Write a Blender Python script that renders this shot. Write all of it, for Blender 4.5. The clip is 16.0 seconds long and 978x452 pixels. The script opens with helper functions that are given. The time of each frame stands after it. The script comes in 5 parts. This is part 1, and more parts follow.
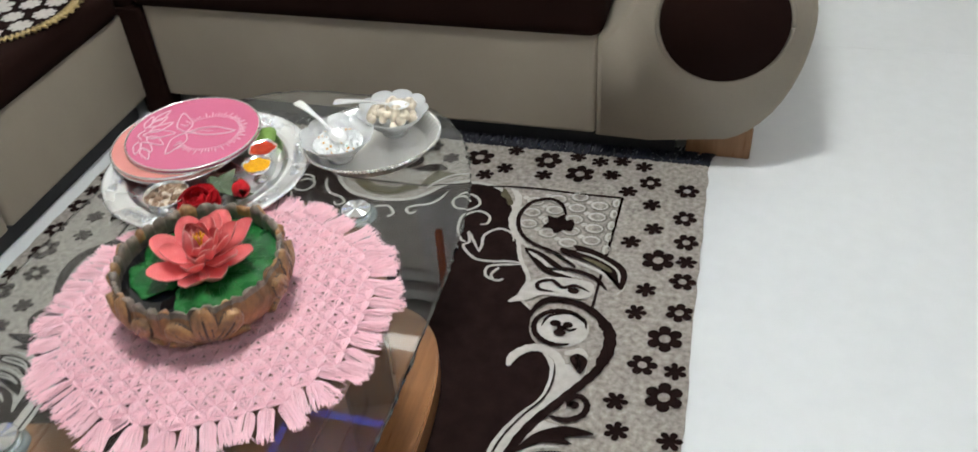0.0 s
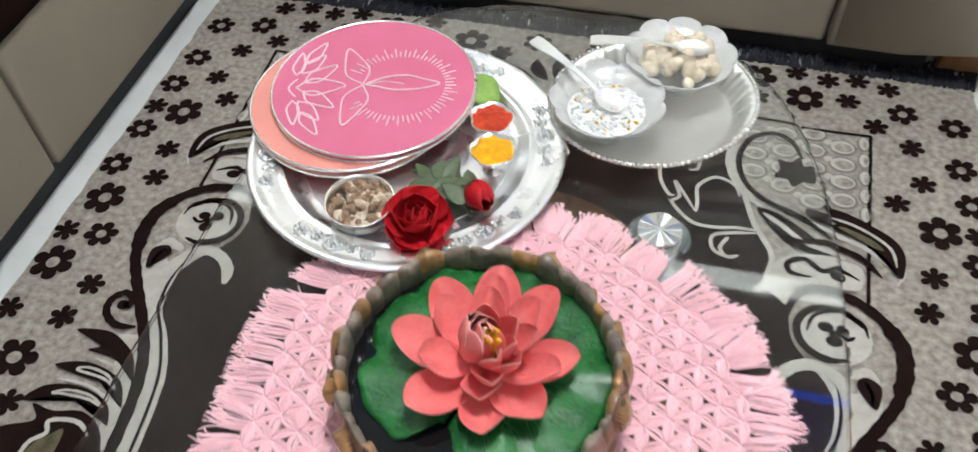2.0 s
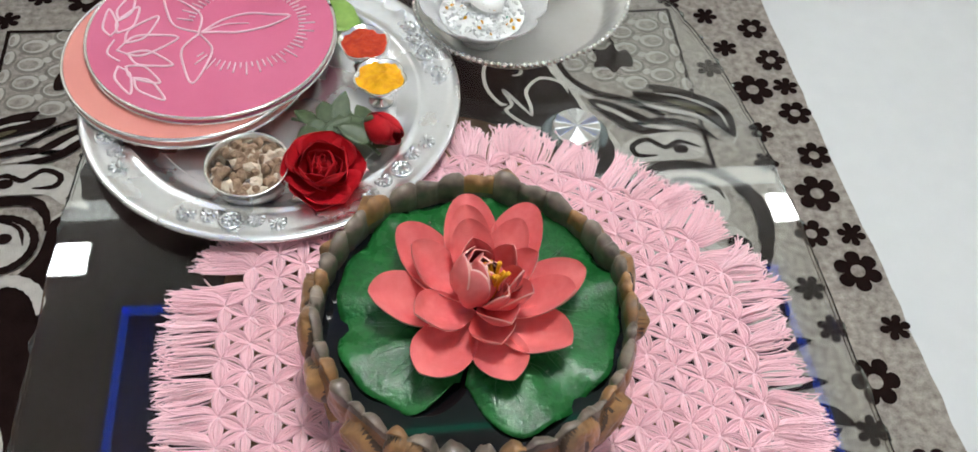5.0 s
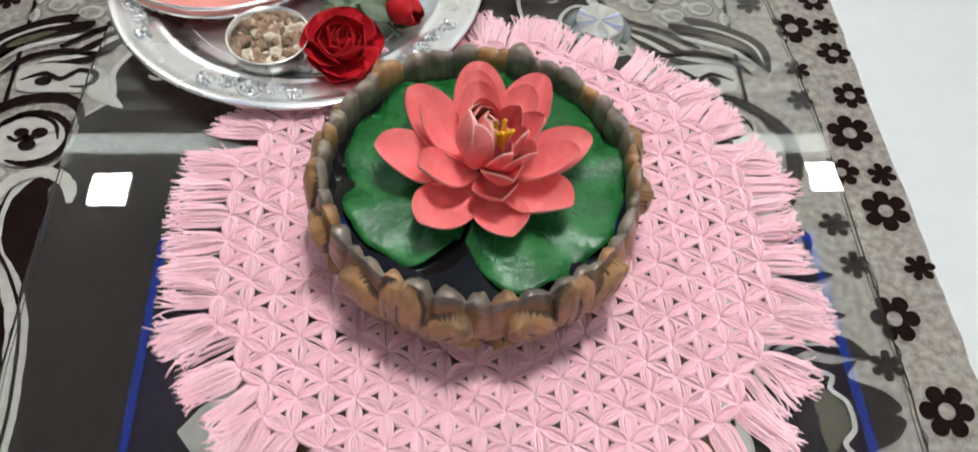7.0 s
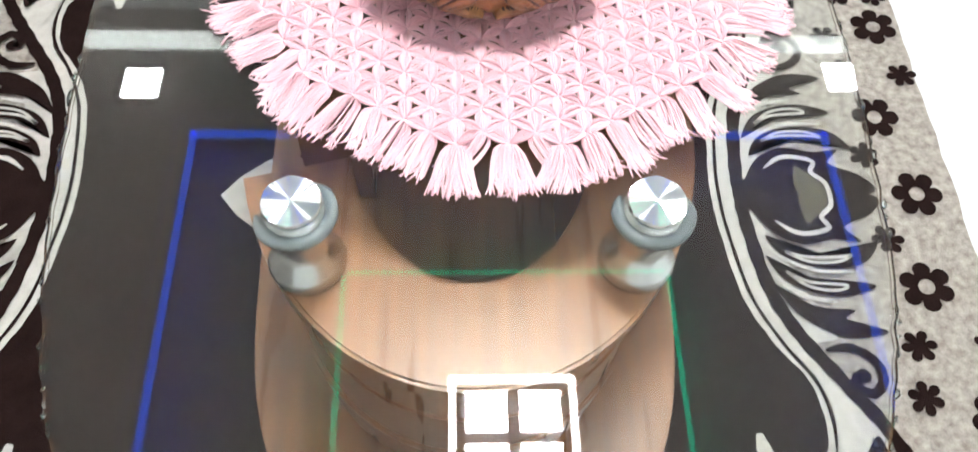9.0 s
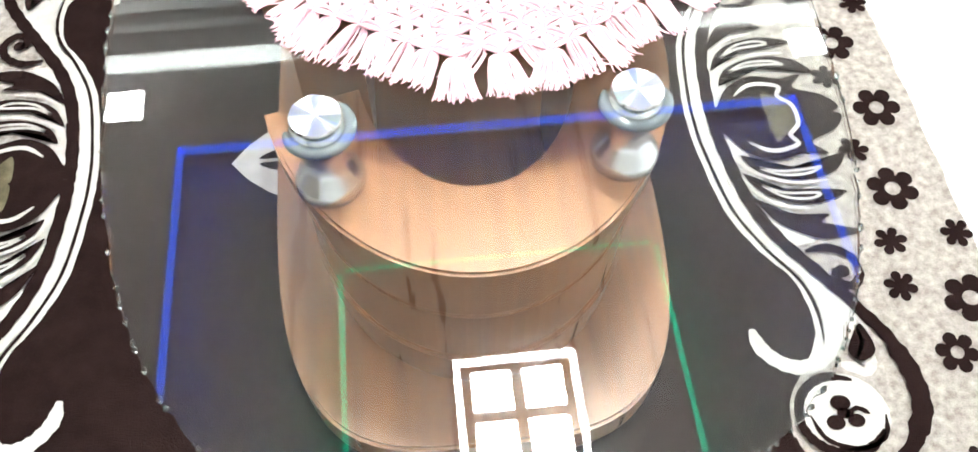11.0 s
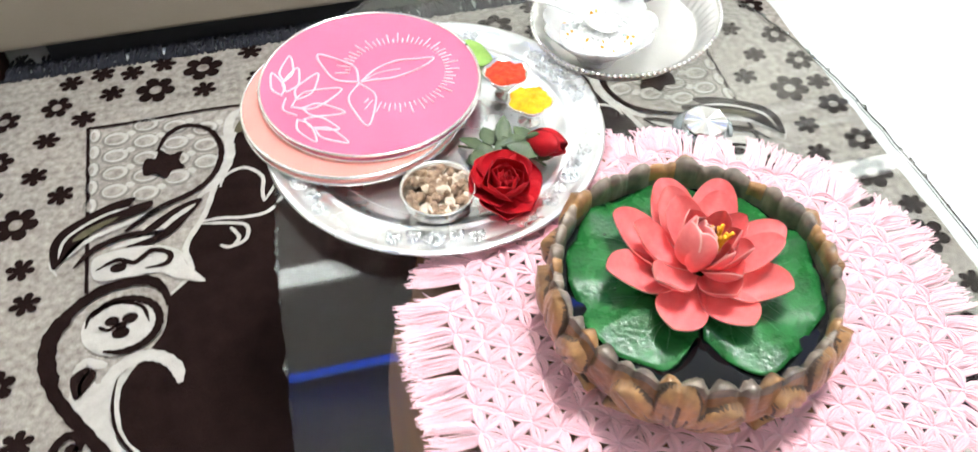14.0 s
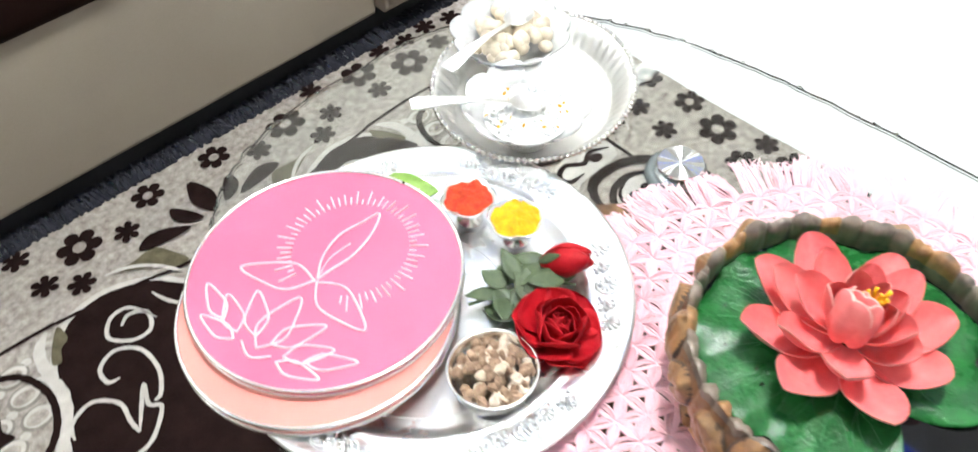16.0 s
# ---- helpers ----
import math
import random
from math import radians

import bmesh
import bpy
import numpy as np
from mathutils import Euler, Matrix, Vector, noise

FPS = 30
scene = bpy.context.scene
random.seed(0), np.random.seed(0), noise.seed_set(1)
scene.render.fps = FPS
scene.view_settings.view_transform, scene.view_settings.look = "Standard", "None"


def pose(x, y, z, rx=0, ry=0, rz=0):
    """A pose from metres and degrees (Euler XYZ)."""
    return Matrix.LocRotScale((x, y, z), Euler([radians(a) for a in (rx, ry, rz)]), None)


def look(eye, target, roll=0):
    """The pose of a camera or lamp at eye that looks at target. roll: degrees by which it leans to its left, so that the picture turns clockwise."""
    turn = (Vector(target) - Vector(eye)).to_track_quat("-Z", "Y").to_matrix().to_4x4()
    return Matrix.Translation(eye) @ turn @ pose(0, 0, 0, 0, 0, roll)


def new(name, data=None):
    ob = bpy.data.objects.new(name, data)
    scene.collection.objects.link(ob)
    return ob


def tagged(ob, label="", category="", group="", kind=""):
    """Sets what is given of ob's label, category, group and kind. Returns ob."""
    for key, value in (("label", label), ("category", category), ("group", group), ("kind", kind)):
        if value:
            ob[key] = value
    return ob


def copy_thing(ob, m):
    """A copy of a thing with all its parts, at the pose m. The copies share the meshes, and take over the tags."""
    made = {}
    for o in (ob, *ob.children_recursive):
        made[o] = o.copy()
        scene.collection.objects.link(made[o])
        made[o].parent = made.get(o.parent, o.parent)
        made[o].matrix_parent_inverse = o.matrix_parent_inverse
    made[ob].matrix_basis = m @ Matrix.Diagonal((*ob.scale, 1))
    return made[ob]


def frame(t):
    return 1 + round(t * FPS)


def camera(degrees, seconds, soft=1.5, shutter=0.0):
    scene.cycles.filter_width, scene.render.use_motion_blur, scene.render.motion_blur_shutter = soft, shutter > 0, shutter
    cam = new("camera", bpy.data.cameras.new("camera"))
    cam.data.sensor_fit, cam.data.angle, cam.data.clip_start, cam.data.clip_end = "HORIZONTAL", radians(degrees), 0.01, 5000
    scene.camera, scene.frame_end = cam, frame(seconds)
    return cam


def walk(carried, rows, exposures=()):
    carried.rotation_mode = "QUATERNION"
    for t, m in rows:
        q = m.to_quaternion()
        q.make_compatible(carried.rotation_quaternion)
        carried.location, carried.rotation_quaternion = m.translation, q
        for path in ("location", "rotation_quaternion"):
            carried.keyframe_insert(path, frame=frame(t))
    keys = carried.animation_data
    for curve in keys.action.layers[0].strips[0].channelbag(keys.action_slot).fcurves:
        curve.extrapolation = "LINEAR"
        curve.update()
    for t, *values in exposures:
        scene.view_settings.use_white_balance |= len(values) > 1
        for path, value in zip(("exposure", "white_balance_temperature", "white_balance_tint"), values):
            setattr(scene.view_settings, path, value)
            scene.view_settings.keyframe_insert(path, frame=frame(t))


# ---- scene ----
cam = camera(58.2, 16.0, soft=1.6, shutter=0.4)
PATH = [
    (0, (0.612, -0.702, 1.222), (0.174, 0.783, -0.043), -3.8),
    (0.5, (0.536, -0.620, 1.217), (0.152, 0.862, -0.069), -4.9),
    (1, (0.353, -0.514, 1.174), (-0.014, 0.887, -0.204), -4.5),
    (1.5, (0.198, -0.422, 1.106), (-0.158, 0.879, -0.370), -2.9),
    (2, (0.114, -0.312, 1.071), (-0.229, 0.921, -0.465), -2.2),
    (2.5, (0.055, -0.215, 1.022), (-0.269, 0.929, -0.586), -1.0),
    (3, (0.018, -0.220, 0.991), (-0.185, 0.901, -0.653), -0.5),
    (3.5, (-0.033, -0.257, 1.004), (0.083, 0.872, -0.642), -0.0),
    (3.7, (-0.046, -0.278, 1.005), (0.164, 0.857, -0.628), 2.3),
    (5.8, (-0.045, -0.284, 0.991), (0.168, 0.902, -0.605), 6.9),
    (6, (-0.046, -0.286, 0.992), (0.158, 0.908, -0.599), 6.8),
    (6.5, (-0.043, -0.299, 0.994), (0.129, 0.905, -0.595), 6.2),
    (7, (-0.026, -0.343, 0.959), (0.117, 0.777, -0.692), 5.6),
    (7.5, (-0.015, -0.393, 0.971), (0.130, 0.718, -0.685), 4.3),
    (8, (0.012, -0.475, 0.962), (0.098, 0.585, -0.731), 5.4),
    (8.5, (-0.003, -0.517, 0.953), (0.090, 0.523, -0.754), 4.7),
    (9, (-0.019, -0.568, 0.946), (0.072, 0.445, -0.776), 4.3),
    (9.2, (-0.015, -0.589, 0.964), (0.069, 0.421, -0.760), 3.7),
    (11.3, (-0.063, -0.686, 0.969), (0.067, 0.348, -0.739), 0.6),
    (11.5, (-0.098, -0.680, 0.992), (0.057, 0.342, -0.721), 2.3),
    (12, (-0.164, -0.662, 1.012), (0.007, 0.422, -0.660), 4.3),
    (12.5, (-0.195, -0.571, 1.012), (-0.022, 0.652, -0.561), 3.3),
    (13, (-0.207, -0.470, 1.034), (-0.016, 0.805, -0.496), -1.1),
    (13.5, (-0.211, -0.388, 1.020), (0.034, 0.891, -0.498), 0.0),
    (14, (-0.237, -0.335, 1.017), (0.079, 0.927, -0.501), -0.0),
    (14.5, (-0.302, -0.261, 1.016), (0.186, 0.949, -0.500), -1.5),
    (15, (-0.367, -0.201, 1.011), (0.352, 0.889, -0.503), 0.2),
    (15.5, (-0.380, -0.150, 1.012), (0.430, 0.874, -0.503), -0.6),
    (16, (-0.370, -0.063, 0.994), (0.489, 0.920, -0.520), -2.9),
]
EXPOSURES = [(0.0, 0.45), (0.5, 0.22), (1.0, 0.58), (1.5, 0.82), (2.0, 0.58), (2.5, 0.32), (3.5, 0.36), (6.0, 0.34), (6.5, 0.46), (7.0, 0.50), (8.0, 0.48), (9.0, 1.3), (11.5, 1.92), (12.0, 1.75), (12.5, 1.28), (13.0, 1.0), (13.5, 1.1), (14.5, 1.4), (16.0, 1.3)]
walk(cam, [(t, look(eye, target, roll)) for t, eye, target, roll in PATH], EXPOSURES)

# ---- light: a closed room lit by ceiling lamps ----
world = bpy.data.worlds.new("world")
scene.world = world
world.use_nodes = True
world.node_tree.nodes["Background"].inputs[0].default_value = (0.9, 0.95, 1.0, 1)
world.node_tree.nodes["Background"].inputs[1].default_value = 0.05
LAMP, SPOT, STRIP = 118.0, 62.0, 0.65   # radiance of panel lamp, spots, colour strips


# ---- materials ----
def node_mat(name):
    m = bpy.data.materials.new(name)
    m.use_nodes = True
    nt = m.node_tree
    return m, nt, nt.nodes["Principled BSDF"]


def surf(name, c1, c2, scale=8.0, rough=0.6, metal=0.0, bump=0.0, bscale=120.0, spec=0.5, stretch=(1, 1, 1), coat=0.0, sheen=0.0, island=0.0, rvar=0.1, trans=0.0):
    """Two-colour surface: broad stains, fine grain and a fine relief."""
    m, nt, b = node_mat(name)
    N, Lk = nt.nodes.new, nt.links.new
    tc, mp = N("ShaderNodeTexCoord"), N("ShaderNodeMapping")
    mp.inputs["Scale"].default_value = stretch
    Lk(tc.outputs["Object"], mp.inputs[0])
    n1, n2 = N("ShaderNodeTexNoise"), N("ShaderNodeTexNoise")
    n1.inputs["Scale"].default_value, n1.inputs["Detail"].default_value = scale, 6
    n2.inputs["Scale"].default_value, n2.inputs["Detail"].default_value = bscale, 4
    for n in (n1, n2):
        Lk(mp.outputs[0], n.inputs["Vector"])
    mixn = N("ShaderNodeMath")
    mixn.operation = "MULTIPLY_ADD"
    Lk(n2.outputs[0], mixn.inputs[0])
    mixn.inputs[1].default_value = 0.45
    Lk(n1.outputs[0], mixn.inputs[2])
    ramp = N("ShaderNodeMapRange")
    ramp.inputs[1].default_value, ramp.inputs[2].default_value = 0.45, 1.0
    Lk(mixn.outputs[0], ramp.inputs[0])
    mix = N("ShaderNodeMix")
    mix.data_type = "RGBA"
    mix.inputs["A"].default_value, mix.inputs["B"].default_value = (*c1, 1), (*c2, 1)
    Lk(ramp.outputs[0], mix.inputs["Factor"])
    out = mix.outputs["Result"]
    if island:
        geo, hsv, mr = N("ShaderNodeNewGeometry"), N("ShaderNodeHueSaturation"), N("ShaderNodeMapRange")
        mr.inputs[3].default_value, mr.inputs[4].default_value = 1 - island, 1 + island
        Lk(geo.outputs["Random Per Island"], mr.inputs[0])
        Lk(mr.outputs[0], hsv.inputs["Value"])
        Lk(out, hsv.inputs["Color"])
        out = hsv.outputs[0]
    Lk(out, b.inputs["Base Color"])
    rr = N("ShaderNodeMapRange")
    rr.inputs[3].default_value, rr.inputs[4].default_value = max(0, rough - rvar), min(1, rough + rvar)
    Lk(n1.outputs[0], rr.inputs[0])
    Lk(rr.outputs[0], b.inputs["Roughness"])
    b.inputs["Metallic"].default_value = metal
    b.inputs["Specular IOR Level"].default_value = spec
    b.inputs["Coat Weight"].default_value = coat
    b.inputs["Sheen Weight"].default_value = sheen
    b.inputs["Transmission Weight"].default_value = trans
    if bump:
        bp = N("ShaderNodeBump")
        bp.inputs["Strength"].default_value, bp.inputs["Distance"].default_value = 0.6, bump
        Lk(n2.outputs[0], bp.inputs["Height"])
        Lk(bp.outputs[0], b.inputs["Normal"])
    return m


def glow(name, colour, strength):
    m, nt, b = node_mat(name)
    b.inputs["Base Color"].default_value = (*colour, 1)
    b.inputs["Emission Color"].default_value = (*colour, 1)
    b.inputs["Emission Strength"].default_value = strength
    return m


def glassy(name, colour, rough=0.0, ior=1.45):
    m, nt, b = node_mat(name)
    b.inputs["Base Color"].default_value = (*colour, 1)
    b.inputs["Transmission Weight"].default_value = 1
    b.inputs["Roughness"].default_value = rough
    b.inputs["IOR"].default_value = ior
    return m


def wood(name, c1, c2):
    """Laminate with long grain along x."""
    m = surf(name, c1, c2, 3.0, 0.30, bump=0.0002, bscale=60, stretch=(26, 1.3, 1.6), coat=0.0, spec=0.42)
    return m


M_FLOOR = surf("floor_tile", (0.70, 0.71, 0.72), (0.78, 0.79, 0.80), 1.5, 0.22, bscale=25, rvar=0.06)
M_WALL = surf("wall_paint", (0.70, 0.66, 0.60), (0.76, 0.73, 0.68), 1.2, 0.75, bump=0.0006, bscale=180)
M_CEIL = surf("ceiling_paint", (0.78, 0.78, 0.77), (0.82, 0.82, 0.81), 1.5, 0.8, bump=0.0004, bscale=150)
M_BEIGE = surf("beige_leatherette", (0.30, 0.255, 0.205), (0.36, 0.31, 0.25), 5, 0.5, bump=0.0006, bscale=420)
M_BROWN = surf("brown_velvet", (0.012, 0.0045, 0.0035), (0.020, 0.008, 0.006), 6, 0.9, bump=0.0008, bscale=500, spec=0.08)
M_BLACK = surf("black_base", (0.010, 0.010, 0.012), (0.02, 0.02, 0.024), 9, 0.6, bscale=90)
M_CREAM = surf("cream_pile", (0.19, 0.162, 0.142), (0.50, 0.45, 0.405), 90, 0.95, bump=0.003, bscale=520, spec=0.1, rvar=0.03)
M_LIGHTPILE = surf("light_pile", (0.44, 0.41, 0.375), (0.58, 0.545, 0.51), 60, 0.95, bump=0.002, bscale=600, spec=0.1, rvar=0.03)
M_DARK = surf("dark_brown_pile", (0.010, 0.0052, 0.0048), (0.020, 0.011, 0.010), 30, 0.97, bump=0.002, bscale=650, spec=0.03, rvar=0.03)
M_OLIVE = surf("olive_pile", (0.06, 0.05, 0.028), (0.16, 0.14, 0.09), 60, 0.95, bump=0.002, bscale=600, spec=0.1)
M_GREY = surf("grey_pile", (0.16, 0.145, 0.125), (0.30, 0.275, 0.245), 60, 0.95, bump=0.002, bscale=600, spec=0.1)
M_FRINGE = surf("black_fringe_yarn", (0.006, 0.006, 0.012), (0.02, 0.02, 0.03), 60, 0.9, island=0.4)
M_WOOD = wood("table_wood", (0.14, 0.054, 0.019), (0.28, 0.122, 0.045))
M_FOOT = wood("foot_wood", (0.22, 0.11, 0.05), (0.34, 0.18, 0.09))
M_GLASS = glassy("table_glass", (0.93, 0.965, 0.95), 0.0, 1.5)
M_GLASSEDGE = glassy("glass_edge", (0.80, 0.90, 0.87), 0.08, 1.5)
M_CHROME = surf("brushed_chrome", (0.62, 0.63, 0.64), (0.78, 0.79, 0.80), 30, 0.22, metal=1.0, bscale=300, rvar=0.06)
M_RUBBER = surf("clear_grey_ring", (0.10, 0.115, 0.12), (0.20, 0.22, 0.23), 40, 0.12, bscale=120, spec=0.8, trans=0.35, rvar=0.05)
M_PINKYARN = surf("pink_yarn", (0.86, 0.47, 0.53), (0.95, 0.63, 0.68), 30, 0.9, bump=0.0006, bscale=900, spec=0.15, island=0.07, sheen=0.4)
M_LEAFPAD = surf("lily_pad_green", (0.005, 0.056, 0.012), (0.024, 0.180, 0.042), 45, 0.27, bump=0.0014, bscale=260, rvar=0.10, spec=0.38)
M_VEIN = surf("lily_pad_vein", (0.03, 0.16, 0.05), (0.06, 0.24, 0.09), 30, 0.4)
M_PETALEDGE = surf("pale_petal_edge", (0.84, 0.42, 0.37), (0.90, 0.54, 0.48), 40, 0.42, bscale=200)
M_PETAL = surf("coral_petal", (0.73, 0.125, 0.135), (0.87, 0.255, 0.245), 34, 0.36, bscale=200, rvar=0.06)
M_STAMEN = surf("yellow_stamen", (0.80, 0.36, 0.01), (0.9, 0.5, 0.02), 60, 0.5)
M_DROP = glassy("water_drop", (0.95, 0.97, 0.96), 0.0, 1.33)
M_LAMP = glow("lamp_panel", (0.96, 1.0, 0.985), LAMP)
M_LAMPFRAME = glow("lamp_frame", (0.96, 1.0, 0.985), LAMP * 0.25)
M_SPOT = glow("spot_panel", (0.96, 1.0, 1.0), SPOT)
M_COVE = glow("cove_strip", (0.95, 1.0, 0.97), 2.6)
M_STRIPB = glow("blue_strip", (0.05, 0.16, 1.0), STRIP * 2)
M_STRIPG = glow("green_strip", (0.02, 0.75, 0.42), STRIP * 2)


M_POT = surf("painted_clay", (0.12, 0.070, 0.044), (0.40, 0.185, 0.070), 30, 0.36, metal=0.15, bump=0.0009, bscale=150, coat=0.15)
M_POTOCHRE = surf("ochre_clay", (0.14, 0.092, 0.064), (0.50, 0.255, 0.100), 46, 0.33, metal=0.15, bump=0.0007, bscale=190, coat=0.15)
M_POTGREY = surf("grey_clay", (0.095, 0.078, 0.068), (0.30, 0.235, 0.185), 42, 0.34, metal=0.15, bump=0.0008, bscale=170, coat=0.15)
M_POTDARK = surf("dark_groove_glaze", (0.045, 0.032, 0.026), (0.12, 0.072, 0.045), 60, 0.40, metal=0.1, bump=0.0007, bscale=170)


# ---- mesh helpers ----
def part(name, bm, material, parent=None, label="", smooth=True):
    """Links a bmesh as one mesh object, under a thing or part."""
    me = bpy.data.meshes.new(name)
    bm.normal_update()
    bm.to_mesh(me)
    bm.free()
    me.materials.append(material)
    if smooth:
        me.shade_smooth()
    ob = new(name, me)
    if parent is not None:
        ob.parent = parent
    if label:
        tagged(ob, label)
    return ob


def raw(name, verts, faces, material, parent=None, label="", smooth=True):
    me = bpy.data.meshes.new(name)
    me.from_pydata(verts, [], faces)
    me.materials.append(material)
    if smooth:
        me.shade_smooth()
    ob = new(name, me)
    if parent is not None:
        ob.parent = parent
    if label:
        tagged(ob, label)
    return ob


def thing(name, label, category, group="", at=(0, 0, 0), turn=0.0):
    ob = new(name)
    ob.matrix_basis = pose(*at, 0, 0, turn)
    return tagged(ob, label, category, group)


def box(x0, x1, y0, y1, z0, z1, bevel=0.0, seg=3):
    bm = bmesh.new()
    bmesh.ops.create_cube(bm, size=1, matrix=Matrix.Translation(((x0 + x1) / 2, (y0 + y1) / 2, (z0 + z1) / 2)) @ Matrix.Diagonal((x1 - x0, y1 - y0, z1 - z0, 1)))
    if bevel:
        bmesh.ops.bevel(bm, geom=bm.edges[:], offset=bevel, segments=seg, profile=0.6, affect="EDGES")
    return bm


def lathe(profile, n=64, wob=None, cx=0.0, cy=0.0):
    """Turns (r, z) points round z; wob(angle, i) scales the radius and lifts a ring."""
    bm = bmesh.new()
    rings = []
    for i, (r, z) in enumerate(profile):
        if r < 1e-6:
            rings.append([bm.verts.new((cx, cy, z))])
            continue
        ring = []
        for k in range(n):
            a = 2 * math.pi * k / n
            s, dz = wob(a, i) if wob else (1.0, 0.0)
            ring.append(bm.verts.new((cx + r * s * math.cos(a), cy + r * s * math.sin(a), z + dz)))
        rings.append(ring)
    for p, q in zip(rings, rings[1:]):
        for k in range(n):
            k2 = (k + 1) % n
            if len(p) == 1 and len(q) == 1:
                continue
            if len(p) == 1:
                bm.faces.new((p[0], q[k], q[k2]))
            elif len(q) == 1:
                bm.faces.new((p[k], q[0], p[k2]))
            else:
                bm.faces.new((p[k], q[k], q[k2], p[k2]))
    bmesh.ops.recalc_face_normals(bm, faces=bm.faces[:])
    return bm


def spline(points, steps=8, closed=False):
    """Catmull-Rom through 2D or 3D points."""
    P = [Vector(p) for p in points]
    n = len(P)
    out = []
    for i in range(n if closed else n - 1):
        a, b, c, d = (P[(i + k) % n] if closed else P[min(max(i + k, 0), n - 1)] for k in (-1, 0, 1, 2))
        for s in range(steps):
            t = s / steps
            out.append(0.5 * ((2 * b) + (c - a) * t + (2 * a - 5 * b + 4 * c - d) * t * t + (3 * b - a - 3 * c + d) * t ** 3))
    if not closed:
        out.append(P[-1])
    return out


def tube(verts, faces, pts, r, sides=4, taper=None):
    """Adds a tube along 3D pts to the lists."""
    base = len(verts)
    n = len(pts)
    for i, p in enumerate(pts):
        d = (pts[min(i + 1, n - 1)] - pts[max(i - 1, 0)]).normalized()
        u = d.cross(Vector((0.13, 0.31, 0.94))).normalized()
        v = d.cross(u)
        rr = r * (taper(i / (n - 1)) if taper else 1)
        for k in range(sides):
            a = 2 * math.pi * k / sides
            verts.append(p + rr * (math.cos(a) * u + math.sin(a) * v))
    for i in range(n - 1):
        for k in range(sides):
            k2 = (k + 1) % sides
            faces.append((base + i * sides + k, base + i * sides + k2, base + (i + 1) * sides + k2, base + (i + 1) * sides + k))
    faces.append(tuple(base + k for k in range(sides))[::-1])
    faces.append(tuple(base + (n - 1) * sides + k for k in range(sides)))


def slab(outline, z0, z1, bevel=0.0, hole=None):
    """A plate with a 2D outline, extruded."""
    bm = bmesh.new()
    low = [bm.verts.new((p[0], p[1], z0)) for p in outline]
    f = bm.faces.new(low)
    r = bmesh.ops.extrude_face_region(bm, geom=[f])
    top = [e for e in r["geom"] if isinstance(e, bmesh.types.BMVert)]
    bmesh.ops.translate(bm, verts=top, vec=(0, 0, z1 - z0))
    bmesh.ops.recalc_face_normals(bm, faces=bm.faces[:])
    if bevel:
        es = [e for e in bm.edges if abs(e.verts[0].co.z - e.verts[1].co.z) < 1e-6]
        bmesh.ops.bevel(bm, geom=es, offset=bevel, segments=2, affect="EDGES")
    return bm


# ---- room ----
X0, X1, Y0, Y1, ZC = -1.85, 3.3, -3.6, 2.3, 2.70
Z_FLOOR = -0.009
TILE = 1.95


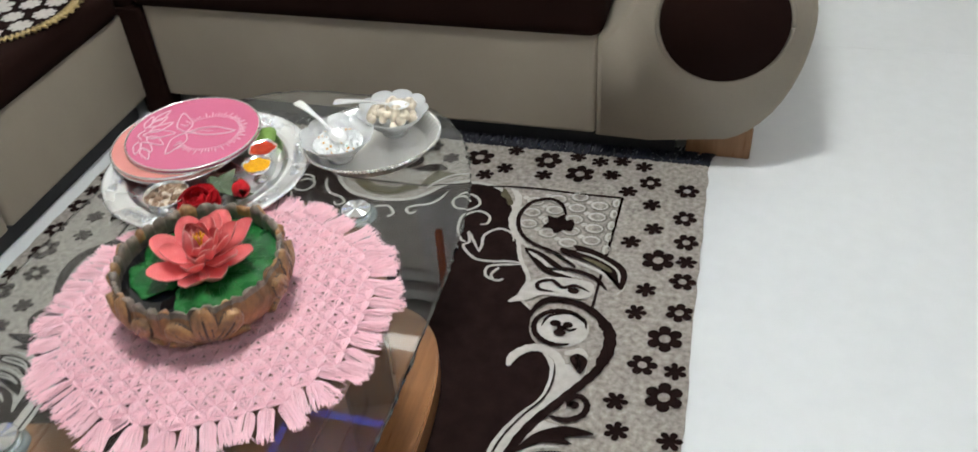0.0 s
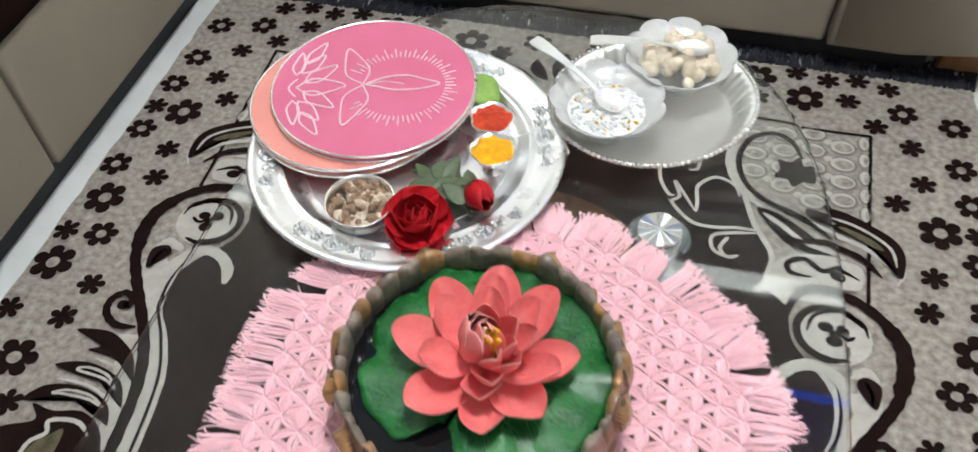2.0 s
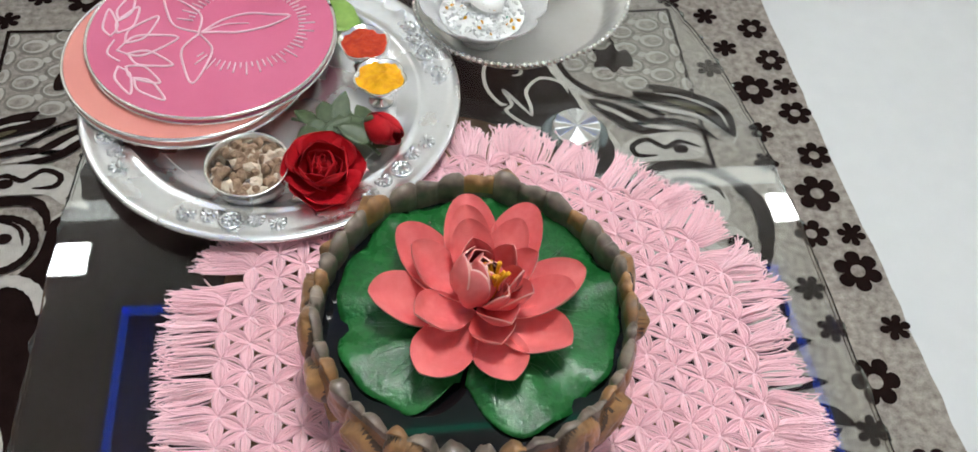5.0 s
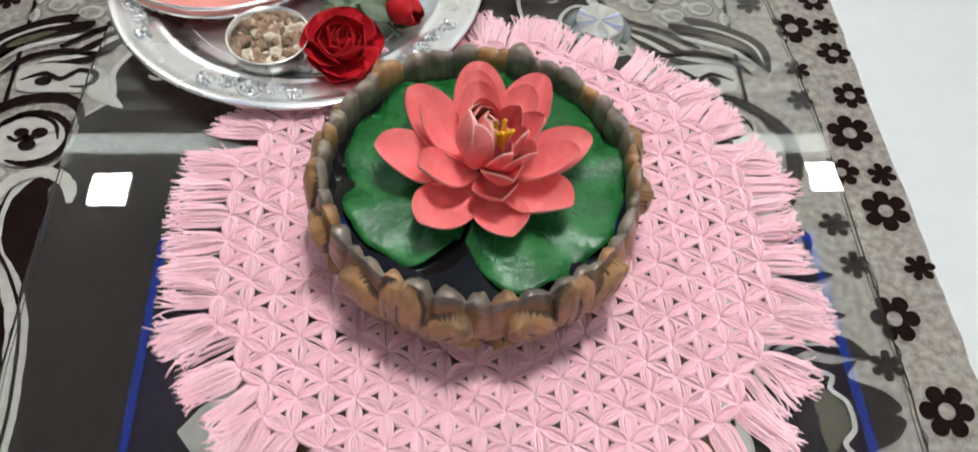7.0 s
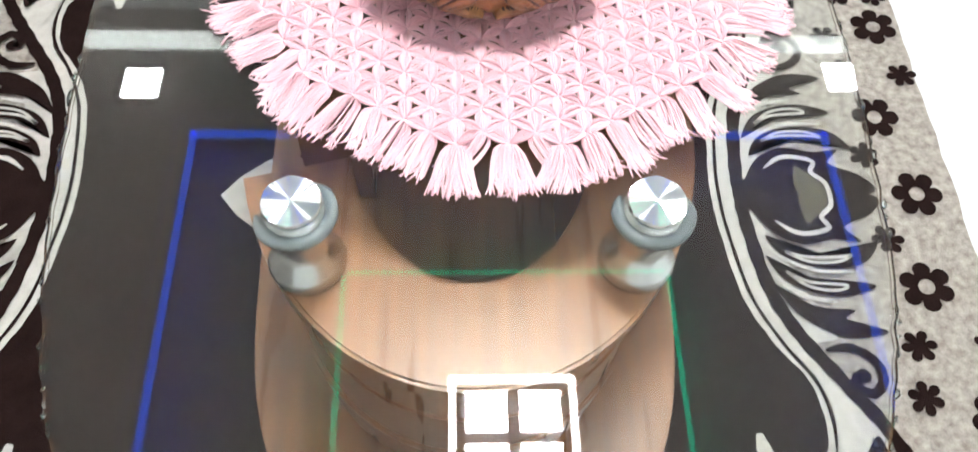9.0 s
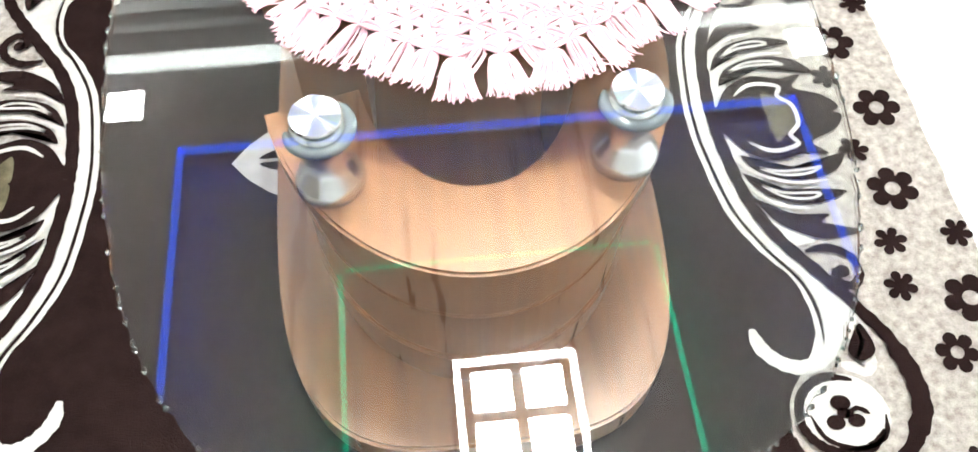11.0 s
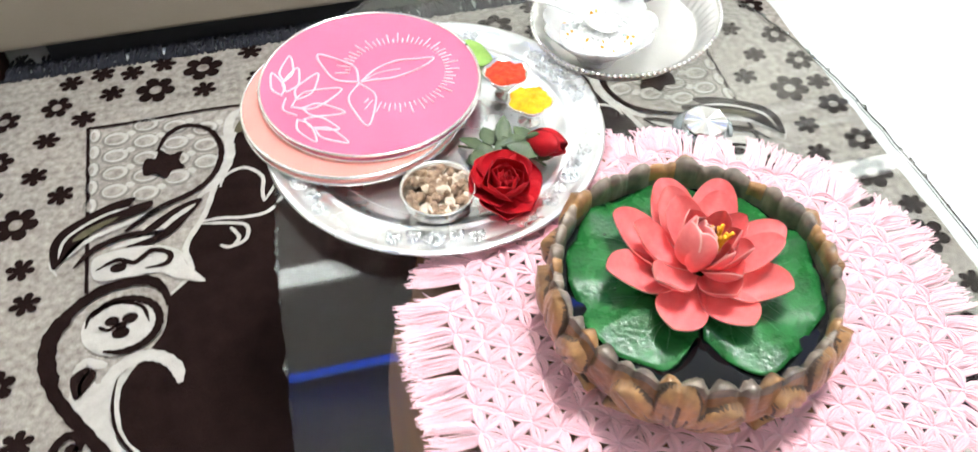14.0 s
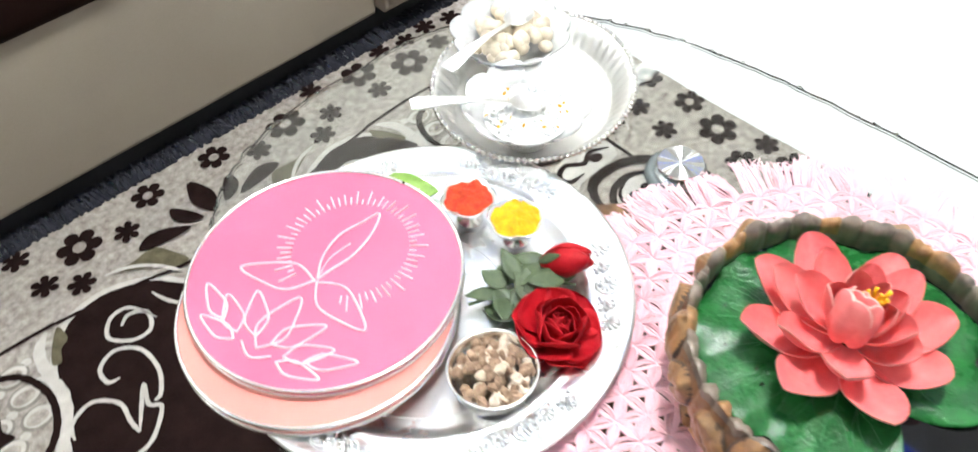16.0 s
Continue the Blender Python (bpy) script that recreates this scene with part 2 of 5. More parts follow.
def room():
    tagged(part("floor", box(X0 - 0.1, X1 + 0.1, Y0 - 0.1, Y1 + 0.1, Z_FLOOR - 0.06, Z_FLOOR - 0.004), M_GROUT), "pale grout bed under the floor tiles", "floor", kind="structure")
    for name, b in (("wall_north", (X0 - 0.12, X1 + 0.12, Y1, Y1 + 0.12)), ("wall_south", (X0 - 0.12, X1 + 0.12, Y0 - 0.12, Y0)),
                    ("wall_west", (X0 - 0.12, X0, Y0, Y1)), ("wall_east", (X1, X1 + 0.12, Y0, Y1))):
        tagged(part(name, box(*b, Z_FLOOR - 0.06, ZC + 0.2), M_WALL, smooth=False), "plain cream painted plaster wall of the room", "wall", kind="structure")
    # false ceiling: a border, a recessed tray and a lower centre panel
    bm = bmesh.new()
    cx, cy, h1, h2 = 0.24, 0.26, 1.27, 0.575
    def add(x0, x1, y0, y1, z0, z1):
        m = Matrix.Translation(((x0 + x1) / 2, (y0 + y1) / 2, (z0 + z1) / 2)) @ Matrix.Diagonal((x1 - x0, y1 - y0, z1 - z0, 1))
        bmesh.ops.create_cube(bm, size=1, matrix=m)
    add(X0, cx - h1, Y0, Y1, ZC, ZC + 0.08)
    add(cx + h1, X1, Y0, Y1, ZC, ZC + 0.08)
    add(cx - h1, cx + h1, Y0, cy - h1, ZC, ZC + 0.08)
    add(cx - h1, cx + h1, cy + h1, Y1, ZC, ZC + 0.08)
    add(X0, X1, Y0, Y1, ZC + 0.15, ZC + 0.2)
    add(0.19 - h2, 0.19 + h2, cy - h2 - 0.05, cy + h2 + 0.05, ZC, ZC + 0.06)
    tagged(part("ceiling", bm, M_CEIL, smooth=False), "white false ceiling with a recessed tray and centre panel", "ceiling", kind="structure")
    for nm, c0, hx, hy, zz, mt, lab in (("light_strip", cx, h1, h1, ZC + 0.02, M_STRIPB, "blue glowing strip light round the ceiling tray"),
                                        ("light_strip", 0.19, h2, h2 + 0.05, ZC + 0.02, M_STRIPG, "green glowing strip light round the ceiling centre panel")):
        th = thing(nm, lab, "strip light")
        s = -0.012 if hx > 1 else 0.012
        for x0, x1, y0, y1 in ((c0 - hx, c0 + hx, cy + hy + s - 0.009, cy + hy + s + 0.009), (c0 - hx, c0 + hx, cy - hy - s - 0.009, cy - hy - s + 0.009),
                               (c0 - hx - s - 0.009, c0 - hx - s + 0.009, cy - hy, cy + hy), (c0 + hx + s - 0.009, c0 + hx + s + 0.009, cy - hy, cy + hy)):
            part("led_tape", box(x0, x1, y0, y1, zz - 0.012, zz + 0.012), mt, th, smooth=False)
    # panel lamp with four square diffusers
    lamp = thing("ceiling_lamp", "square ceiling lamp with four lit white diffusers", "ceiling lamp", at=(0.19, 0.275, ZC))
    part("backing", box(-0.215, 0.215, -0.215, 0.215, -0.025, 0.0, 0.006), M_BLACK, lamp, "dark backing plate", smooth=False)
    for q in (-1, 1):
        part("border_bar", box(-0.212, 0.212, q * 0.200 - 0.012, q * 0.200 + 0.012, -0.034, -0.024, 0.003), M_LAMPFRAME, lamp, "lit milky white border", smooth=False)
        part("border_bar", box(q * 0.200 - 0.012, q * 0.200 + 0.012, -0.188, 0.188, -0.034, -0.024, 0.003), M_LAMPFRAME, lamp, "lit milky white border", smooth=False)
    for sx in (-1, 1):
        for sy in (-1, 1):
            x, y = sx * 0.088, sy * 0.088
            part("diffuser", box(x - 0.068, x + 0.068, y - 0.068, y + 0.068, -0.040, -0.024, 0.004), M_LAMP, lamp, smooth=False)
    first = None
    # the southernmost one is unseen, added to brighten the far sofa's front
    for x, y in ((-1.25, 1.75), (1.63, 1.80), (1.63, -1.25), (0.20, -2.30)):
        if first is None:
            first = thing("downlight", "square recessed white downlight, switched on; southernmost one an unseen added fill", "downlight", "ceiling downlights", (x, y, ZC))
            part("trim_ring", box(-0.085, 0.085, -0.085, 0.085, -0.008, 0.0, 0.003), M_CEIL, first, smooth=False)
            part("diffuser", box(-0.072, 0.072, -0.072, 0.072, -0.014, -0.007, 0.003), M_SPOT, first, smooth=False)
        else:
            copy_thing(first, pose(x, y, ZC))
    for y0, z0, z1 in ((Y1 - 0.14, ZC - 0.05, ZC), (Y1 - 0.08, ZC - 0.13, ZC - 0.06), (Y1 - 0.03, ZC - 0.20, ZC - 0.14)):
        tagged(part("trim", box(X0, X1, y0, Y1, z0, z1, 0.008), M_CEIL, smooth=False), "stepped white cornice moulding under the ceiling", "moulding", kind="structure")
    cove = thing("cove_light", "slim white strip light along the ceiling near the wall", "strip light")
    part("diffuser", box(X0 + 0.05, X1 - 0.05, 1.94, 2.03, ZC - 0.012, ZC - 0.001, 0.003), M_COVE, cove, smooth=False)
    hang = thing("wall_hanging", "orange beaded garland hanging on a pale wall panel", "wall hanging", at=(-0.51, Y1, 0))
    part("backing_panel", box(-0.10, 0.15, -0.02, 0.0, 2.02, 2.68, 0.006), M_CEIL, hang, smooth=False)
    v, f = [], []
    for k in range(14):
        z = 2.63 - k * 0.032
        tube(v, f, [Vector((0, -0.034, z - 0.014)), Vector((0, -0.034, z - 0.007)), Vector((0, -0.034, z + 0.007)), Vector((0, -0.034, z + 0.014))], 0.02, 8, lambda q: 0.45 if q in (0, 1) else 1.0)
    raw("garland", v, f, M_GARLAND, hang, "orange marigold garland")


def floor_tiles():
    floor = bpy.data.objects["floor"]
    me = None
    for i in range(4):
        for j in range(5):
            x, y = -2.425 + i * TILE, -3.175 + j * TILE
            if me is None:
                ob = part("tile", box(-TILE / 2 + 0.0004, TILE / 2 - 0.0004, -TILE / 2 + 0.0004, TILE / 2 - 0.0004, -0.004, 0.0, 0.0003, 1), M_FLOOR, floor, smooth=False)
                me = ob.data
            else:
                ob = new("tile", me)
                ob.parent = floor
            ob.location = (x, y, Z_FLOOR)


M_GROUT = surf("grout", (0.62, 0.63, 0.64), (0.7, 0.71, 0.72), 20, 0.6)
M_GARLAND = surf("orange_beads", (0.45, 0.07, 0.02), (0.6, 0.14, 0.03), 30, 0.7)
room()


# ---- sofas ----
def profile_y(pts, y0, y1, bevel=0.0):
    """Extrudes an (x, z) outline along y."""
    bm = bmesh.new()
    f = bm.faces.new([bm.verts.new((p[0], y0, p[1])) for p in pts])
    r = bmesh.ops.extrude_face_region(bm, geom=[f])
    bmesh.ops.translate(bm, verts=[e for e in r["geom"] if isinstance(e, bmesh.types.BMVert)], vec=(0, y1 - y0, 0))
    bmesh.ops.recalc_face_normals(bm, faces=bm.faces[:])
    if bevel:
        es = [e for e in bm.edges if abs(e.verts[0].co.y - e.verts[1].co.y) < 1e-6]
        bmesh.ops.bevel(bm, geom=es, offset=bevel, segments=3, affect="EDGES")
    return bm


def cushion(x0, x1, y0, y1, z0, z1, r=0.04):
    bm = box(x0, x1, y0, y1, z0, z1, r, 5)
    return bm


def sofa_far():
    s = thing("sofa", "beige leatherette sofa with dark brown velvet seat and rolled arm", "sofa")
    y = 1.06
    part("plinth", box(-0.70, 0.56, y + 0.03, 1.95, Z_FLOOR, 0.06), M_BLACK, s, "black recessed plinth", smooth=False)
    part("front_panel", box(-0.775, 0.372, y, y + 0.08, 0.048, 0.31, 0.012), M_BEIGE, s, "beige front panel")
    part("seat", cushion(-0.80, 0.385, y - 0.015, 1.72, 0.30, 0.43), M_BROWN, s, "dark brown velvet seat cushion")
    part("backrest", cushion(-0.80, 0.46, 1.66, 1.95, 0.32, 0.86, 0.07), M_BROWN, s, "dark brown velvet backrest")
    # rolled arm: flares outward from a flat foot into a round scroll
    c, r = (0.632, 0.375), 0.188
    prof = [(0.375, 0.058), (0.50, 0.056)]
    prof += [(c[0] + r * math.cos(a) * 1.0, c[1] + r * math.sin(a) * (1.62 if math.sin(a) < 0 else 1.0)) for a in [math.radians(q) for q in range(-78, 176, 8)]]
    prof += [(0.40, 0.33), (0.375, 0.31)]
    arm = part("armrest", profile_y(prof, y - 0.03, 1.9, 0.014), M_BEIGE, s, "beige rolled armrest")
    bm = bmesh.new()
    bmesh.ops.create_cone(bm, cap_ends=True, segments=48, radius1=0.135, radius2=0.128, depth=0.03, matrix=Matrix.Translation((c[0] + 0.005, y - 0.04, c[1])) @ Matrix.Rotation(radians(90), 4, "X"))
    part("arm_disc", bm, M_BROWN, arm, "round dark brown velvet facing")
    v, f = [], []
    ring = [Vector((c[0] + 0.005 + 0.137 * math.cos(a), y - 0.036, c[1] + 0.137 * math.sin(a))) for a in [2 * math.pi * k / 48 for k in range(49)]]
    tube(v, f, ring, 0.006, 6)
    raw("piping", v, f, M_BEIGE, arm)
    part("foot", box(0.585, 0.735, y + 0.035, y + 0.12, Z_FLOOR, 0.075, 0.006), M_FOOT, s, "brown wooden foot")
    part("foot", box(0.585, 0.735, 1.75, 1.85, Z_FLOOR, 0.075, 0.006), M_FOOT, s, "brown wooden foot")


def sofa_left():
    s = thing("sofa", "beige leatherette side sofa with dark brown velvet seat", "sofa")
    x = -0.83
    part("plinth", box(-1.75, x - 0.03, -1.3, 1.02, Z_FLOOR, 0.05), M_BLACK, s, "black recessed plinth", smooth=False)
    part("front_panel", box(x - 0.08, x, 0.482, 1.045, 0.045, 0.285, 0.012), M_BEIGE, s, "beige front panel")
    part("front_panel", box(x - 0.08, x, -1.25, 0.474, 0.045, 0.285, 0.012), M_BEIGE, s, "beige front panel")
    part("seat", cushion(-1.55, x + 0.012, -1.2, 1.04, 0.278, 0.375), M_BROWN, s, "dark brown velvet seat cushion")
    part("backrest", cushion(-1.82, -1.50, -1.25, 1.05, 0.3, 0.86, 0.07), M_BROWN, s, "dark brown velvet backrest")
    c = thing("corner_seat", "dark brown corner unit between the two sofas", "sofa")
    part("post", box(x - 0.02, -0.775, 1.045, 1.11, Z_FLOOR, 0.30, 0.008), M_BROWN, c, "dark corner post")
    part("seat", cushion(-1.7, -0.80, 1.05, 1.95, 0.28, 0.42), M_BROWN, c)
    d = thing("doily", "round black floral doily with gold edging on sofa seat", "doily", at=(-1.01, 0.85, 0.376))
    n = 96
    bm = lathe([(0.0, 0.003), (0.185, 0.003)], n)
    part("cloth", bm, M_DARK, d)
    v, f = [], []
    for k in range(n):
        a = 2 * math.pi * k / n
        p = [Vector((math.cos(a + e) * q, math.sin(a + e) * q, 0.004)) for e, q in ((-0.03, 0.18), (0.0, 0.2 + 0.006 * (k % 2)), (0.03, 0.18))]
        tube(v, f, p, 0.004, 5)
    raw("edging", v, f, M_GOLD, d, "gold crocheted edging")
    for q, num, sz in ((0.0, 1, 0.05), (0.085, 8, 0.026), (0.145, 14, 0.028)):
        for k in range(num):
            a = 2 * math.pi * k / num + 0.4
            ob = raw("daisy", *flower_mesh(sz, 8, 0.35, hole=False), M_LIGHTPILE, d)
            ob.location = (q * math.cos(a), q * math.sin(a), 0.0045)


def flower_mesh(r, petals, gap, hole=True, n=12):
    """A flat flower: round petals about a centre, open in the middle where hole is set."""
    v, f = [], []
    rin = 0.30 * r if hole else 0.0
    k_all = petals * n
    outer, inner = [], []
    for k in range(k_all):
        a = 2 * math.pi * k / k_all
        w = abs(math.cos(petals * a / 2)) ** 0.55
        q = r * (1 - gap + gap * w)
        outer.append((q * math.cos(a), q * math.sin(a), 0.0))
        inner.append((rin * math.cos(a), rin * math.sin(a), 0.0))
    if hole:
        v = outer + inner
        f = [(k, (k + 1) % k_all, k_all + (k + 1) % k_all, k_all + k) for k in range(k_all)]
    else:
        v = outer + [(0, 0, 0)]
        f = [(k, (k + 1) % k_all, k_all) for k in range(k_all)]
    return v, f


M_GOLD = surf("gold_thread", (0.42, 0.30, 0.12), (0.6, 0.45, 0.2), 60, 0.5)
sofa_far()
sofa_left()


# ---- carpet ----
CX, CY, CU, CV = -0.082, 0.03, 0.727, 1.02      # centre and half sizes


def carpet():
    th = thing("carpet", "cream and dark brown scroll-patterned carpet with flower border, black fringe", "carpet", at=(CX, CY, 0))
    rnd = random.Random(5)
    edge = []
    for k in range(60):
        edge.append((CU + rnd.uniform(-0.0025, 0.0025), -CV + 2 * CV * k / 60))
    for k in range(44):
        edge.append((CU - 2 * CU * k / 44, CV + rnd.uniform(-0.002, 0.002)))
    for k in range(60):
        edge.append((-CU + rnd.uniform(-0.0025, 0.0025), CV - 2 * CV * k / 60))
    for k in range(44):
        edge.append((-CU + 2 * CU * k / 44, -CV + rnd.uniform(-0.002, 0.002)))
    part("pile_sheet", slab(edge, Z_FLOOR + 0.0005, -0.0002, 0.0015), M_CREAM, th, "speckled cream woven pile", smooth=False)
    layers = {}

    def put(mat_, level, pts2, faces):
        v, f = layers.setdefault((mat_, level), ([], []))
        for sx in (1, -1):
            for sy in (1, -1):
                base = len(v)
                v.extend((sx * p[0], sy * p[1], 0.0008 * level) for p in pts2)
                f.extend(tuple(base + i for i in (q if sx * sy > 0 else q[::-1])) for q in faces)

    def stroke(mat_, level, pts, w, ends=(0.2, 0.2), steps=7, closed=False):
        c = spline(pts, steps, closed)
        n = len(c)
        out = []
        for i, p in enumerate(c):
            d = (c[(i + 1) % n] - c[i - 1]) if closed else (c[min(i + 1, n - 1)] - c[max(i - 1, 0)])
            nrm = Vector((-d[1], d[0])).normalized()
            t = i / (n - 1)
            k = 1.0 if closed else min(1, ends[0] + t * 5, ends[1] + (1 - t) * 5)
            k *= 1 + 0.10 * math.sin(i * 1.9)
            out += [p + nrm * w * k / 2, p - nrm * w * k / 2]
        fs = [(2 * i, 2 * i + 1, 2 * i + 3, 2 * i + 2) for i in range(n - 1)]
        if closed:
            fs.append((2 * n - 2, 2 * n - 1, 1, 0))
        put(mat_, level, out, fs)

    def blob(mat_, level, pts, steps=6):
        c = [Vector((max(0.0, p[0]), max(0.0, p[1]))) for p in spline(pts, steps, True)]
        mid = sum(c, Vector((0, 0))) / len(c)
        put(mat_, level, [mid] + c, [(0, i + 1, (i + 1) % len(c) + 1) for i in range(len(c))])

    def disc(mat_, level, x, y, rx, ry=None, turn=0.0, n=20):
        ry = ry or rx
        c, s = math.cos(turn), math.sin(turn)
        ps = [(x, y)] + [(x + c * rx * math.cos(a) - s * ry * math.sin(a), y + s * rx * math.cos(a) + c * ry * math.sin(a)) for a in [2 * math.pi * k / n for k in range(n)]]
        put(mat_, level, ps, [(0, i + 1, (i + 1) % n + 1) for i in range(n)])

    # dark field, from the middle to the scrolled border
    rim = [(0.400, 0.0), (0.402, 0.042), (0.416, 0.141), (0.444, 0.204), (0.477, 0.254), (0.482, 0.322), (0.455, 0.364), (0.425, 0.405), (0.415, 0.465), (0.385, 0.50),
           (0.392, 0.55), (0.362, 0.61), (0.345, 0.665), (0.322, 0.74), (0.298, 0.80), (0.262, 0.838), (0.220, 0.850), (0.184, 0.846), (0.136, 0.822), (0.105, 0.785), (0.07, 0.757), (0.02, 0.745), (0.0, 0.742)]
    c = spline(rim, 6)
    put(M_DARK, 1, [(0.0, 0.0)] + c, [(0, i + 1, i + 2) for i in range(len(c) - 1)])
    stroke(M_LIGHTPILE, 2, [(p[0] + 0.004, p[1]) for p in rim[:7]], 0.010, (1, 0.4))
    stroke(M_LIGHTPILE, 2, rim[8:], 0.009, (0.4, 1))
    stroke(M_LIGHTPILE, 2, [(0.421, 0.0), (0.424, 0.05), (0.437, 0.135), (0.462, 0.197), (0.497, 0.255), (0.522, 0.32), (0.53, 0.37), (0.50, 0.365)], 0.024, (1, 0.3))
    stroke(M_DARK, 3, [(0.409, 0.0), (0.411, 0.045), (0.425, 0.14), (0.452, 0.203), (0.483, 0.255), (0.491, 0.30), (0.486, 0.34)], 0.0045, (1, 0.2))
    # pale ground beside the stem
    near = spline([(0.430, 0.10), (0.440, 0.170), (0.462, 0.204), (0.486, 0.241), (0.495, 0.289), (0.490, 0.335)], 5)
    far = spline([(0.446, 0.10), (0.462, 0.160), (0.485, 0.200), (0.510, 0.243), (0.545, 0.295), (0.545, 0.345)], 5)
    put(M_LIGHTPILE, 1.5, near + far, [(k, k + 1, len(near) + k + 1, len(near) + k) for k in range(len(near) - 1)])
    # main dark stem that winds into the ring
    stroke(M_DARK, 4, [(0.418, 0.445), (0.425, 0.475), (0.451, 0.499), (0.512, 0.494), (0.560, 0.455), (0.577, 0.40), (0.569, 0.345), (0.545, 0.30), (0.51, 0.248), (0.472, 0.19), (0.449, 0.129), (0.437, 0.044), (0.436, 0.0)], 0.0175, (0.3, 1))
    stroke(M_DARK, 5, [(0.545, 0.47), (0.574, 0.43), (0.577, 0.38), (0.563, 0.335)], 0.024, (0.1, 0.1))
    disc(M_LIGHTPILE, 5, 0.480, 0.425, 0.056, 0.050)
    stroke(M_DARK, 6, [(0.480 + 0.050 * math.cos(a), 0.425 + 0.045 * math.sin(a)) for a in [math.radians(q) for q in range(30, 330, 30)]], 0.0115, (0.4, 0.3))
    stroke(M_DARK, 6, [(0.530, 0.43), (0.521, 0.455), (0.49, 0.466), (0.455, 0.452), (0.444, 0.422)], 0.006)
    for dx, dy, r in ((-0.012, 0.010, 0.011), (0.012, 0.010, 0.010), (0.0, -0.012, 0.012), (0, 0, 0.008)):
        disc(M_DARK, 7, 0.482 + dx, 0.424 + dy, r, r * 0.8)
    stroke(M_DARK, 7, [(0.482, 0.43), (0.498, 0.42), (0.512, 0.428)], 0.006)
    # hook under the ring
    stroke(M_LIGHTPILE, 6, [(0.404, 0.312), (0.409, 0.338), (0.43, 0.360), (0.458, 0.366), (0.488, 0.350), (0.505, 0.315), (0.51, 0.285)], 0.018, (0.35, 0.3))
    blob(M_DARK, 7, [(0.525, 0.365), (0.545, 0.352), (0.538, 0.318), (0.524, 0.330), (0.512, 0.352)])
    stroke(M_GREY, 7, [(0.52, 0.36), (0.532, 0.34), (0.53, 0.318)], 0.005)
    # side curl, leaves and tulip
    stroke(M_DARK, 5, [(0.500, 0.215), (0.53, 0.212), (0.555, 0.228), (0.560, 0.252), (0.544, 0.268), (0.528, 0.258), (0.532, 0.243)], 0.012, (0.3, 1))
    disc(M_DARK, 5, 0.538, 0.247, 0.009)
    put(M_LIGHTPILE, 1.6, [(0.440, 0.0), (0.440, 0.05), (0.448, 0.11), (0.464, 0.16), (0.490, 0.205), (0.462, 0.0), (0.466, 0.05), (0.480, 0.10), (0.500, 0.15), (0.520, 0.20)], [(k, k + 1, k + 6, k + 5) for k in range(4)])
    blob(M_DARK, 5, [(0.458, 0.060), (0.480, 0.078), (0.515, 0.088), (0.560, 0.084), (0.598, 0.070), (0.578, 0.098), (0.540, 0.108), (0.500, 0.103), (0.470, 0.086)])
    blob(M_DARK, 5, [(0.453, 0.089), (0.474, 0.108), (0.500, 0.119), (0.545, 0.124), (0.582, 0.132), (0.540, 0.146), (0.495, 0.138), (0.468, 0.120)])
    blob(M_DARK, 5, [(0.456, 0.128), (0.480, 0.148), (0.510, 0.160), (0.548, 0.164), (0.535, 0.176), (0.582, 0.192), (0.535, 0.200), (0.500, 0.186), (0.474, 0.164)])
    for pts in ([(0.478, 0.084), (0.505, 0.092), (0.545, 0.092), (0.560, 0.090), (0.540, 0.099), (0.505, 0.098), (0.478, 0.084)], [(0.474, 0.112), (0.500, 0.126), (0.545, 0.131), (0.530, 0.138), (0.498, 0.132), (0.474, 0.112)]):
        stroke(M_LIGHTPILE, 6, pts, 0.0040, (1, 1))
    blob(M_GREY, 6, [(0.498, 0.094), (0.525, 0.094), (0.545, 0.094), (0.525, 0.097)])
    stroke(M_LIGHTPILE, 6, [(0.448, 0.060), (0.460, 0.082), (0.485, 0.100), (0.520, 0.112), (0.565, 0.112)], 0.0050)
    stroke(M_LIGHTPILE, 6, [(0.450, 0.095), (0.465, 0.125), (0.490, 0.145), (0.530, 0.154)], 0.0050)
    blob(M_DARK, 5, [(0.444, 0.0), (0.450, 0.03), (0.470, 0.058), (0.505, 0.074), (0.545, 0.066), (0.578, 0.070), (0.562, 0.048), (0.602, 0.028), (0.603, 0.0)])
    stroke(M_LIGHTPILE, 6, [(0.553, 0.0), (0.550, 0.018), (0.535, 0.034), (0.541, 0.050), (0.518, 0.058), (0.496, 0.056), (0.474, 0.040)], 0.0065, (1, 0.3))
    blob(M_OLIVE, 6, [(0.546, 0.0), (0.543, 0.018), (0.528, 0.034), (0.515, 0.044), (0.510, 0.02), (0.514, 0.0)])
    # corner square with ovals, vine and leaf
    stroke(M_DARK, 3, [(0.274, 0.848), (0.36, 0.852), (0.45, 0.849), (0.545, 0.851)], 0.006, (1, 1))
    stroke(M_DARK, 3, [(0.545, 0.853), (0.541, 0.75), (0.537, 0.651), (0.532, 0.494)], 0.006, (1, 1))
